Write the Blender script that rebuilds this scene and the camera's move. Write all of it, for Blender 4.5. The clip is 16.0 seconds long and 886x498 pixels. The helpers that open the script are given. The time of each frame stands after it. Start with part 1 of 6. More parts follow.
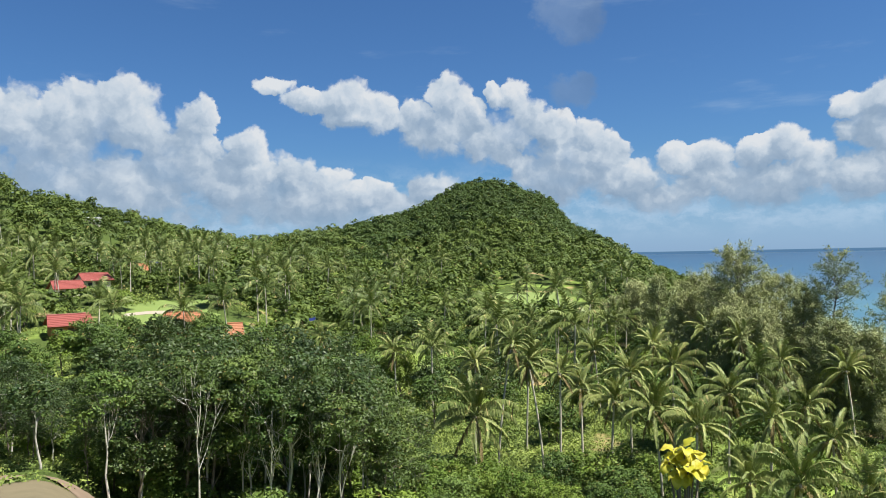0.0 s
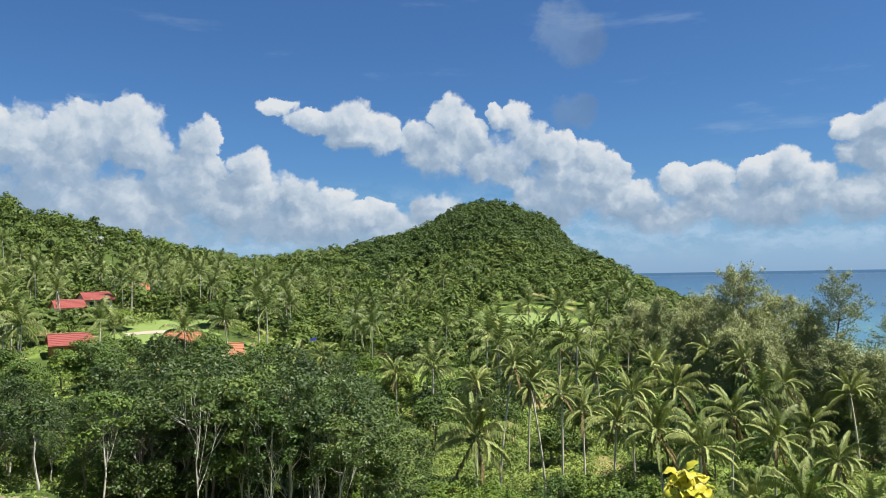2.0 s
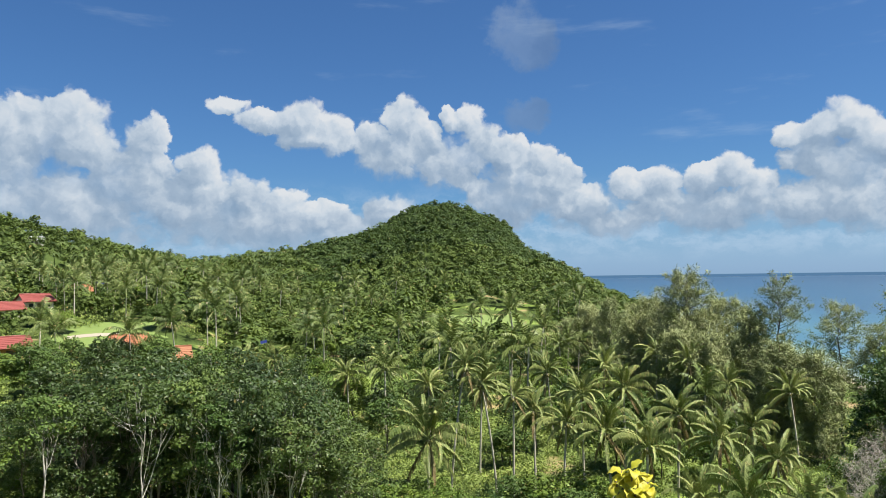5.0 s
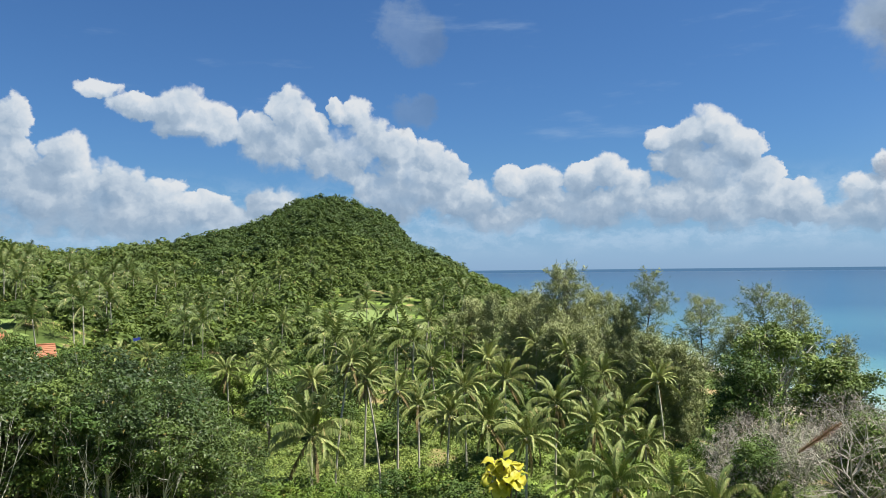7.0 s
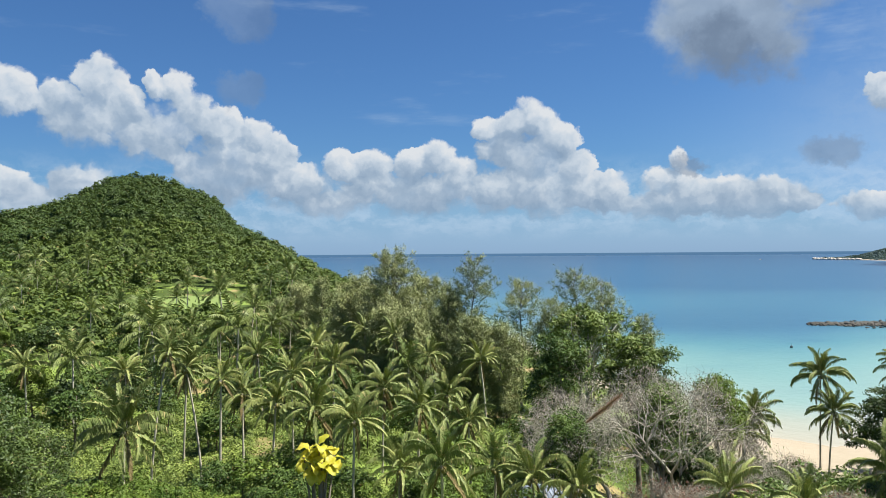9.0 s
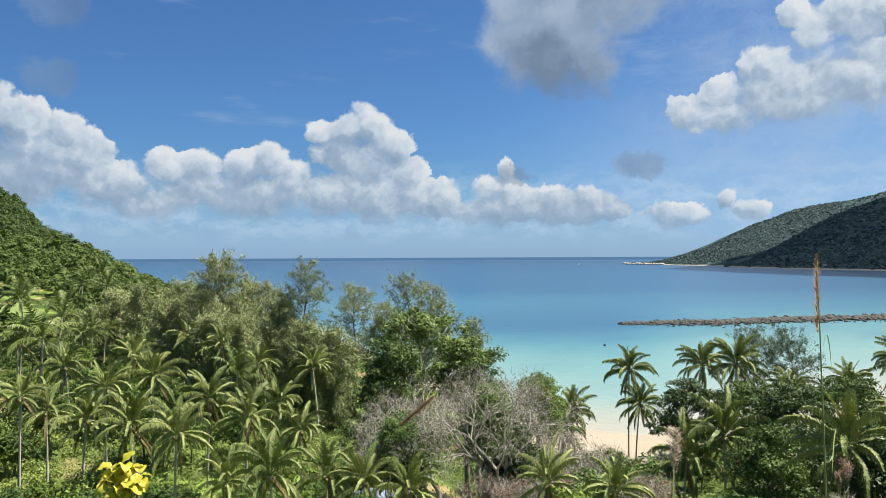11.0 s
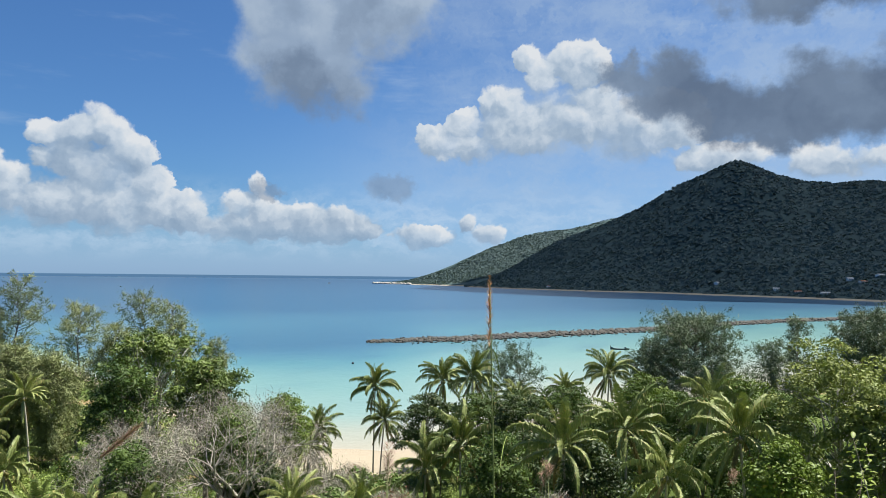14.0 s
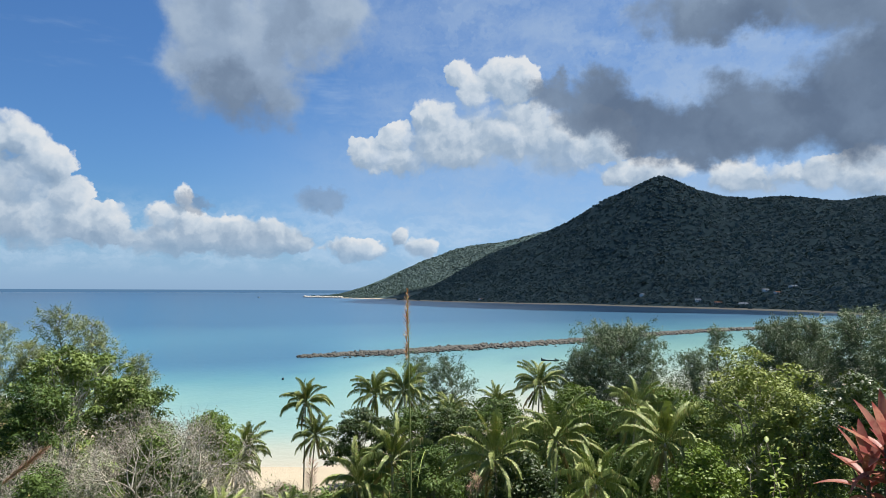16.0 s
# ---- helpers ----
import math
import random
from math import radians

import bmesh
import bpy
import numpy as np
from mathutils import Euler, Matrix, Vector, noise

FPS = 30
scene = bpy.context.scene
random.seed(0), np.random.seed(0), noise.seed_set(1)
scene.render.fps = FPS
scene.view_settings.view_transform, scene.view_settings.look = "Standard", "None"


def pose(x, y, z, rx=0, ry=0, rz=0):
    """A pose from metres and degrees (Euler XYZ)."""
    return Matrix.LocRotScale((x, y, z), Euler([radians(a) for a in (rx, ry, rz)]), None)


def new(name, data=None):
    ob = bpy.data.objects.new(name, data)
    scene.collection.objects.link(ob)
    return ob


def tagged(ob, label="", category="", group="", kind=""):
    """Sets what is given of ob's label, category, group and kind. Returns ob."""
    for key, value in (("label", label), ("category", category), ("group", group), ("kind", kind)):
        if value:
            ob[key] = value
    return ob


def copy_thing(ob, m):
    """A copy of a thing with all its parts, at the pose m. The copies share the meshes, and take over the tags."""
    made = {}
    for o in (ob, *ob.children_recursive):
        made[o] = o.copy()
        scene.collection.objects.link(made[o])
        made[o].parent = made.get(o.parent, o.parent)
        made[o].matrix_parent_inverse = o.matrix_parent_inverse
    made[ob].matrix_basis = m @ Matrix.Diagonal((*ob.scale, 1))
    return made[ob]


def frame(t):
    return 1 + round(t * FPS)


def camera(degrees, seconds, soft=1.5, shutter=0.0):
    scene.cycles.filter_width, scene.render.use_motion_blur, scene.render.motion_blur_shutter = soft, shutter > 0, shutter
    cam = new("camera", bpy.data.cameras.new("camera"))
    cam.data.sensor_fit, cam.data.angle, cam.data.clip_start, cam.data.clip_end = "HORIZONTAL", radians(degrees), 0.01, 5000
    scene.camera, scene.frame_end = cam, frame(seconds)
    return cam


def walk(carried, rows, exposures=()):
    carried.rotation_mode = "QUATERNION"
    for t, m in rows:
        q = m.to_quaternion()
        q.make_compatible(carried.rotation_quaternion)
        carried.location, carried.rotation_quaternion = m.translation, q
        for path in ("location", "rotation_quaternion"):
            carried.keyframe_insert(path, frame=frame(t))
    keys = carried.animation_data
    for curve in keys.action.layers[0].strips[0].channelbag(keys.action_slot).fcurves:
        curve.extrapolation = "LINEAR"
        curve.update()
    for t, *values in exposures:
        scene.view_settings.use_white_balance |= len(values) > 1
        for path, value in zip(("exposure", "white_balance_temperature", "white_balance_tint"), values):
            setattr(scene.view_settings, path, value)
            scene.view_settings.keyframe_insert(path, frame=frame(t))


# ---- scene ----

EYE = 30.0      # height of the eye over the sea
ARM = 0.42      # the camera is held before the body, which turns on its feet
cam = camera(62.9, 16.0, soft=0.8)
# seconds, yaw, pitch, roll
TURNS = [
    (0.0, 0.00, 0.42, 1.17),
    (0.5, -0.01, 0.78, 1.12),
    (1.0, 0.01, 1.21, 1.04),
    (1.5, 0.07, 1.67, 1.01),
    (2.0, 0.13, 2.04, 0.98),
    (2.5, 0.12, 2.32, 0.97),
    (3.0, -0.08, 2.40, 0.92),
    (5.5, -5.27, 2.05, 0.79),
    (6.0, -7.33, 1.99, 0.74),
    (6.5, -9.76, 1.87, 0.69),
    (7.0, -12.55, 1.60, 0.62),
    (7.5, -15.64, 1.20, 0.58),
    (8.0, -18.95, 0.78, 0.55),
    (8.5, -22.41, 0.45, 0.49),
    (9.0, -25.94, 0.26, 0.44),
    (11.5, -42.15, 0.70, 0.24),
    (12.0, -45.36, 0.84, 0.19),
    (12.5, -48.75, 1.05, -0.00),
    (13.0, -52.19, 1.33, -0.23),
    (13.5, -55.56, 1.69, -0.45),
    (14.0, -58.50, 2.08, -0.60),
    (14.5, -60.84, 2.44, -0.59),
    (15.0, -62.45, 2.74, -0.50),
    (15.5, -63.39, 2.98, -0.43),
    (16.0, -63.83, 3.16, -0.28),
]
walk(cam, [(t, pose(-ARM * math.sin(radians(yaw)), ARM * (math.cos(radians(yaw)) - 1), EYE, 90 + pitch, roll, yaw))
           for t, yaw, pitch, roll in TURNS], [(0.0, 1.15), (16.0, 1.15)])

# ---- world, sun ----
SUN_AZ, SUN_EL = 112.0, 64.0      # azimuth clockwise from +Y
world = bpy.data.worlds.new("sky")
scene.world = world
world.use_nodes = True


class Graph:
    """Short hand for building a node tree."""

    def __init__(self, tree):
        self.tree = tree

    def node(self, kind, operation=""):
        n = self.tree.nodes.new(kind)
        if operation:
            n.operation = operation
        return n

    def plug(self, socket, value):
        if isinstance(value, bpy.types.NodeSocket):
            self.tree.links.new(value, socket)
        elif value is not None:
            socket.default_value = value

    def math(self, op, a, b=0.0, c=0.0, clamp=False):
        n = self.node("ShaderNodeMath", op)
        n.use_clamp = clamp
        for s, v in zip(n.inputs, (a, b, c)):
            self.plug(s, v)
        return n.outputs[0]

    def vec(self, op, a, b=None, scale=None):
        n = self.node("ShaderNodeVectorMath", op)
        self.plug(n.inputs[0], a)
        self.plug(n.inputs[1], b)
        self.plug(n.inputs[3], scale)
        return n.outputs[1] if op in ("LENGTH", "DOT_PRODUCT", "DISTANCE") else n.outputs[0]

    def noise(self, vector, scale, detail=3.0, rough=0.5, colour=False, distortion=0.0):
        n = self.node("ShaderNodeTexNoise")
        self.plug(n.inputs["Vector"], vector)
        for key, v in (("Scale", scale), ("Detail", detail), ("Roughness", rough), ("Distortion", distortion)):
            n.inputs[key].default_value = v
        return n.outputs["Color" if colour else "Fac"]

    def voronoi(self, vector, scale, feature="F1", detail=0.0):
        n = self.node("ShaderNodeTexVoronoi")
        n.feature = feature
        self.plug(n.inputs["Vector"], vector)
        n.inputs["Scale"].default_value = scale
        n.inputs["Detail"].default_value = detail
        return n.outputs["Distance"]

    def span(self, v, a, b, lo=0.0, hi=1.0, smooth=True):
        n = self.node("ShaderNodeMapRange")
        n.interpolation_type = "SMOOTHSTEP" if smooth else "LINEAR"
        for s, x in zip(n.inputs, (v, a, b, lo, hi)):
            self.plug(s, x)
        return n.outputs[0]

    def mix(self, fac, a, b, blend="MIX"):
        n = self.node("ShaderNodeMix")
        n.data_type, n.blend_type = "RGBA", blend
        self.plug(n.inputs[0], fac)
        for s, v in ((n.inputs[6], a), (n.inputs[7], b)):
            self.plug(s, (*v, 1.0) if isinstance(v, tuple) and len(v) == 3 else v)
        return n.outputs[2]

    def ramp(self, fac, stops):
        n = self.node("ShaderNodeValToRGB")
        e = n.color_ramp.elements
        while len(e) < len(stops):
            e.new(0.5)
        for el, (at, col) in zip(e, stops):
            el.position, el.color = at, (*col, 1.0)
        self.plug(n.inputs[0], fac)
        return n.outputs[0]

    def xyz(self, x, y, z=0.0):
        n = self.node("ShaderNodeCombineXYZ")
        for s, v in zip(n.inputs, (x, y, z)):
            self.plug(s, v)
        return n.outputs[0]


def sky_world():
    g = Graph(world.node_tree)
    g.tree.nodes.clear()
    sky = g.node("ShaderNodeTexSky")
    sky.sky_type, sky.sun_disc, sky.sun_elevation, sky.sun_rotation = "NISHITA", False, radians(SUN_EL), radians(SUN_AZ)
    sky.altitude, sky.air_density, sky.dust_density, sky.ozone_density = 0, 1.0, 0.6, 2.5
    way = g.node("ShaderNodeTexCoord").outputs["Generated"]
    sep = g.node("ShaderNodeSeparateXYZ")
    g.plug(sep.inputs[0], way)
    # azimuth and elevation in degrees
    az = g.math("MULTIPLY", g.math("ARCTAN2", sep.outputs[0], sep.outputs[1]), 57.2958)
    el = g.math("MULTIPLY", g.math("ARCSINE", sep.outputs[2]), 57.2958)
    p = g.xyz(az, el, 0.0)

    # a wandering of the plane that every cloud edge shares
    warp = g.vec("SUBTRACT", g.noise(p, 0.22, 5.0, 0.62, colour=True), (0.5, 0.5, 0.5))
    swirl = g.vec("SUBTRACT", g.noise(p, 0.5, 3.0, 0.55, colour=True), (0.5, 0.5, 0.5))
    fray = g.vec("SUBTRACT", g.noise(p, 2.2, 4.0, 0.62, colour=True), (0.5, 0.5, 0.5))
    pw = g.vec("ADD", g.vec("ADD", p, g.vec("SCALE", swirl, scale=1.5)), g.vec("SCALE", fray, scale=0.50))

    def heap(q, lobes):
        """How thick a heap of domes is at q: (azimuth, elevation, half width, half height) of each."""
        m = None
        for u, v, ru, rv in lobes:
            o = g.vec("MULTIPLY", g.vec("SUBTRACT", q, (u, v, 0.0)), (1.0 / ru, 1.0 / rv, 0.0))
            d = g.vec("DOT_PRODUCT", o, o)
            m = d if m is None else g.math("SMOOTH_MIN", m, d, 0.12)
        return g.math("SUBTRACT", 1.0, m)

    west = [(-36, 7, 7, 6.2), (-30.5, 9, 4, 3.4), (-27, 9, 3.6, 3.7), (-23.2, 9.8, 3.0, 3.5), (-25, 5, 9, 5), (-18.6, 10.4, 1.8, 2.2), (-19.5, 7, 4, 3.6), (-15, 8.3, 1.8, 2.0),
            (-15.5, 5.5, 4.5, 3.2), (-11.3, 6.3, 2.2, 2.0), (-9, 5.4, 2.6, 2.0), (-10, 3.8, 6, 2.3), (-5.2, 4.7, 2.6, 1.6), (-0.6, 5.0, 2.4, 1.8), (-3, 3.2, 6, 2.2)]
    middle = [(-12.8, 13.0, 2.0, 0.7), (-10.6, 12.1, 2.2, 1.1), (-7.5, 12, 2.6, 1.9), (-4.9, 11.1, 2.1, 1.7), (-6.5, 10.6, 3.2, 1.0), (-2.0, 10.7, 1.8, 1.6), (0.6, 12.2, 1.9, 1.9),
              (-0.2, 9.5, 3.4, 2.2), (2.6, 10.5, 1.5, 1.6), (4.3, 12.4, 1.0, 1.2), (6.0, 12.3, 1.5, 1.6), (6.8, 10.7, 2.0, 1.8), (4.5, 8.8, 3.4, 2.6), (9, 9.4, 2.0, 1.9), (11.6, 8.9, 1.4, 1.7),
              (12.6, 7.4, 2.2, 2.0), (9.5, 6.5, 4.5, 2.8), (14.5, 5.2, 3.2, 2.0), (17, 4, 3, 1.4)]
    seaward = [(18.3, 6.7, 1.7, 1.2), (20.4, 6.9, 1.9, 1.3), (20.5, 4.8, 3.6, 1.8), (24, 6.8, 2.0, 1.6), (25.6, 7.4, 1.6, 1.5), (27.5, 6, 2, 1.7), (29.4, 7.8, 1.2, 1.3), (29.6, 9.6, 1.3, 1.0),
               (31.6, 9.8, 1.7, 1.4), (33.6, 10.3, 2.2, 1.9), (31, 7.8, 2.8, 1.9), (35.2, 8.8, 1.7, 1.9), (33, 7.2, 3.4, 2.0), (36.4, 6.4, 1.8, 1.8), (31, 5, 6, 2.4), (38.4, 4.6, 2.6, 1.6), (35, 4.6, 7, 2.3), (25, 4.6, 5, 2.2)]
    offshore = [(44.1, 6.7, 0.9, 0.9), (43.2, 5.2, 2.6, 1.3), (47.5, 4.4, 2.6, 1.2), (43, 3.6, 5, 1.5), (51, 3.6, 4, 1.2), (56.5, 3.0, 3.5, 1.0), (48, 3.8, 7, 1.7), (60.6, 4.2, 1.0, 1.0), (62, 3.3, 1.5, 0.9)]
    east = [(65.0, 16.9, 1.3, 1.3), (66.3, 15.4, 1.8, 1.6), (63, 13.6, 2.0, 1.5), (69, 16, 2.8, 2.2), (60, 11.9, 1.6, 1.3), (57.8, 10.6, 1.8, 1.5), (60, 9.8, 3, 1.5), (64.5, 11.4, 4.2, 2.4),
            (69.5, 12.4, 4.5, 3), (74, 11.5, 5, 3), (79.5, 9, 4, 1.3), (87, 8.4, 4, 1.4), (95, 8.2, 5, 2)]

    def lobes(q):
        m = heap(q, west)
        for group in (middle, seaward, offshore, east):
            m = g.math("MAXIMUM", m, heap(q, group))
        return m

    def billows(q):
        """Domes upon domes: a broad and a small size."""
        m = None
        for size, weight in ((0.52, 0.62), (1.35, 0.30), (3.2, 0.12)):
            v = g.voronoi(q, size, "SMOOTH_F1")
            d = g.math("MULTIPLY", g.math("MULTIPLY", v, v), -weight * 1.9)
            m = d if m is None else g.math("ADD", m, d)
        return g.math("ADD", m, 0.34)

    h0 = lobes(pw)
    d0 = g.math("ADD", h0, billows(pw))
    toward = g.vec("ADD", pw, (0.42, 0.58, 0.0))
    lit = g.math("SUBTRACT", d0, g.math("ADD", lobes(toward), billows(toward)))
    broad = g.math("SUBTRACT", h0, lobes(g.vec("ADD", pw, (1.3, 1.9, 0.0))))
    # crisp on the sunny side, frayed and thin below
    edge = g.math("ADD", g.span(g.noise(p, 0.2, 2.0), 0.38, 0.62, 0.14, 0.5), g.span(broad, 0.25, -0.5, 0.0, 0.40))
    cover = g.span(d0, -0.06, edge)
    thin = g.math("MULTIPLY", g.span(g.noise(p, 0.24, 4.0, 0.6), 0.42, 0.64), g.span(broad, 0.5, -0.1))
    cover = g.math("MULTIPLY", cover, g.math("SUBTRACT", 1.0, g.math("MULTIPLY", thin, 0.16)))
    # sunlit shoulders are white, the thick middle and the lower side grey
    tone = g.math("MULTIPLY_ADD", lit, 0.66, 0.40)
    tone = g.math("ADD", tone, g.math("MULTIPLY", g.math("MINIMUM", g.math("MAXIMUM", broad, -0.6), 0.6), 0.30))
    tone = g.math("SUBTRACT", tone, g.span(h0, 0.15, 0.9, 0.0, 0.16))
    tone = g.math("ADD", tone, g.math("MULTIPLY_ADD", g.noise(pw, 0.30, 5.0, 0.6), 1.3, -0.65))
    tone = g.math("ADD", tone, g.span(el, 2.0, 12.0, 0.0, 0.16))
    tone = g.math("SUBTRACT", tone, g.math("MULTIPLY", g.math("MULTIPLY", g.span(az, 36.0, 50.0), g.span(el, 7.0, 3.5)), 0.20))
    heaped = g.ramp(g.span(tone, -0.08, 1.12, smooth=False), [(0.0, (0.33, 0.46, 0.63)), (0.35, (0.46, 0.59, 0.75)), (0.70, (0.74, 0.84, 0.95)), (1.0, (0.95, 0.99, 1.03))])
    heaped = g.vec("SCALE", heaped, scale=CLOUD_LIGHT)

    # low dark clouds with soft edges, nearer
    pd = g.vec("ADD", g.vec("ADD", p, g.vec("SCALE", warp, scale=5.5)), g.vec("SCALE", fray, scale=0.5))
    near = [(47.5, 17.6, 6.0, 5.4), (52, 20.5, 6, 4.6), (46, 20.5, 5, 5), (54.3, 7.1, 2.4, 1.3), (45.1, 6.3, 1.4, 0.7), (10.3, 12.2, 2.0, 1.4), (10.3, 18.6, 2.4, 2.4)]
    bank = [(75.5, 14, 3.6, 2.6), (72.5, 14.8, 2.4, 1.6), (79, 12.8, 4.2, 2.4), (83, 11.6, 5, 2.2), (88, 12.4, 5.4, 3.2), (94, 13, 5.5, 4.4), (99, 14, 8, 6), (86, 20.6, 7.5, 2.6), (95, 20.4, 7, 3.6), (110, 18, 11, 10)]
    dn = g.math("MULTIPLY_ADD", g.math("SUBTRACT", g.noise(p, 0.3, 5.0, 0.55), 0.5), 1.7, g.math("MAXIMUM", heap(pd, near), heap(pd, bank)))
    dark_cover = g.math("MULTIPLY", g.span(dn, -0.25, 0.7), g.span(az, 8.0, 40.0, 0.35, 0.97))
    dark_cover = g.math("MULTIPLY", dark_cover, g.math("MAXIMUM", g.span(el, 8.0, 11.0, 0.6, 1.0), g.span(az, 58.0, 64.0)))
    dtone = g.math("MULTIPLY_ADD", g.noise(pd, 0.2, 2.5, 0.5), 1.1, -0.12)
    dtone = g.math("SUBTRACT", g.math("ADD", dtone, 0.12), g.math("MULTIPLY", g.span(az, 55.0, 85.0), 0.40))
    dtone = g.math("ADD", dtone, g.math("MULTIPLY", g.span(el, 14.0, 22.0), 0.22))
    dtone = g.math("SUBTRACT", dtone, g.math("MULTIPLY", g.math("MULTIPLY", g.span(el, 11.0, 8.0), g.span(az, 60.0, 55.0)), 0.18))
    shaded = g.ramp(dtone, [(0.0, (0.165, 0.22, 0.315)), (0.4, (0.26, 0.335, 0.45)), (0.7, (0.42, 0.52, 0.66)), (1.0, (0.62, 0.71, 0.82))])
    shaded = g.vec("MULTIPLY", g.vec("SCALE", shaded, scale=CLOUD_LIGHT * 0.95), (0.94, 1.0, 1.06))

    # thin high streaks and the pale band of haze over the sea
    streak = g.span(g.noise(g.vec("MULTIPLY", p, (0.06, 0.3, 1.0)), 1.0, 5.0, 0.6), 0.56, 0.78, 0.0, 0.3)
    streak = g.math("MULTIPLY", streak, g.span(el, 5.0, 12.0))
    haze = g.math("MAXIMUM", g.span(el, 0.0, 7.0, 0.55, 0.0), g.math("MULTIPLY", g.span(el, 0.0, 16.0, 0.55, 0.0), g.span(az, 38.0, 58.0)))

    clear = g.vec("MULTIPLY", g.vec("SCALE", sky.outputs[0], scale=SKY_STRENGTH), (0.40, 0.66, 0.95))
    col = g.mix(haze, clear, (0.165, 0.25, 0.39))
    col = g.mix(streak, col, (0.24, 0.295, 0.355))
    # a thin veil over the mountain side of the sky
    veil = g.math("MULTIPLY", g.math("MULTIPLY", g.span(az, 46.0, 68.0), g.span(el, 2.0, 8.0)), g.span(g.noise(g.vec("MULTIPLY", pw, (0.10, 0.22, 1.0)), 1.0, 4.0, 0.6), 0.25, 0.75, 0.12, 0.68))
    col = g.mix(veil, col, (0.19, 0.245, 0.32))
    low = g.span(g.noise(g.vec("MULTIPLY", pw, (0.45, 1.0, 1.0)), 0.8, 4.0, 0.6), 0.36, 0.70, 0.0, 0.45)
    low = g.math("MULTIPLY", low, g.math("MULTIPLY", g.span(el, 0.5, 2.6), g.span(el, 8.0, 4.0)))
    col = g.mix(low, col, (0.255, 0.315, 0.385))
    col = g.mix(g.math("MULTIPLY", cover, g.span(el, 0.3, 4.2, 0.25, 0.97)), col, heaped)
    col = g.mix(dark_cover, col, shaded)
    # the far sea under the horizon
    col = g.mix(g.span(el, -0.16, -0.12), (0.046, 0.096, 0.165), col)
    bg = g.node("ShaderNodeBackground")
    g.plug(bg.inputs[0], col)
    bg.inputs[1].default_value = 1.0
    out = g.node("ShaderNodeOutputWorld")
    g.plug(out.inputs[0], bg.outputs[0])


SKY_STRENGTH = 0.05
CLOUD_LIGHT = 0.355      # how bright the whitest cloud is
sky_world()
sun_data = bpy.data.lights.new("sun", "SUN")
sun_data.energy, sun_data.angle, sun_data.color = 5.0, radians(0.53), (1.0, 0.955, 0.88)
sun = new("sun", sun_data)
sun.matrix_world = pose(0, 0, 400, 90 - SUN_EL, 0, 180 - SUN_AZ)

# ---- materials ----


def material(name):
    m = bpy.data.materials.new(name)
    m.use_nodes = True
    m.node_tree.nodes.clear()
    return m, Graph(m.node_tree)


def finish(m, g, colour, rough=0.6, bump=None, bump_strength=0.3, bump_distance=0.05, metallic=0.0, translucent=0.0, specular=0.5, glow_through=None):
    b = g.node("ShaderNodeBsdfPrincipled")
    g.plug(b.inputs["Base Color"], (*colour, 1.0) if isinstance(colour, tuple) else colour)
    g.plug(b.inputs["Roughness"], rough)
    b.inputs["Metallic"].default_value = metallic
    b.inputs["Specular IOR Level"].default_value = specular
    if bump is not None:
        n = g.node("ShaderNodeBump")
        n.inputs["Strength"].default_value, n.inputs["Distance"].default_value = bump_strength, bump_distance
        g.plug(n.inputs["Height"], bump)
        g.plug(b.inputs["Normal"], n.outputs[0])
    shader = b.outputs[0]
    if translucent:
        t = g.node("ShaderNodeBsdfTranslucent")
        g.plug(t.inputs[0], glow_through if glow_through is not None else colour)
        x = g.node("ShaderNodeMixShader")
        x.inputs[0].default_value = translucent
        g.plug(x.inputs[1], shader)
        g.plug(x.inputs[2], t.outputs[0])
        shader = x.outputs[0]
    out = g.node("ShaderNodeOutputMaterial")
    g.plug(out.inputs[0], shader)
    return m


def leaf_material(name, dark, light, old=(0.16, 0.13, 0.04), rough=0.5, translucent=0.15, dry=0.02, specular=0.16, each=0.24):
    """Leaves: each leaf and each plant differs a little, and some are dry."""
    m, g = material(name)
    geo = g.node("ShaderNodeNewGeometry")
    info = g.node("ShaderNodeObjectInfo")
    isle = geo.outputs["Random Per Island"]
    patch = g.noise(geo.outputs["Position"], 0.11, 3.0, 0.6)
    clump = g.noise(geo.outputs["Position"], 0.42, 2.0, 0.5)
    k = g.math("ADD", g.math("MULTIPLY", isle, each), g.math("MULTIPLY", info.outputs["Random"], 0.40))
    k = g.math("ADD", k, g.math("MULTIPLY_ADD", clump, 0.9, -0.45))
    k = g.math("ADD", k, g.math("MULTIPLY_ADD", patch, 1.0, -0.35), clamp=True)
    col = g.mix(k, dark, light)
    col = g.mix(g.span(isle, 1.0 - dry, 1.0 - dry * 0.7), col, old)
    glow = g.mix(0.5, col, (0.16, 0.22, 0.02))
    return finish(m, g, col, rough, translucent=translucent, glow_through=glow, specular=specular)


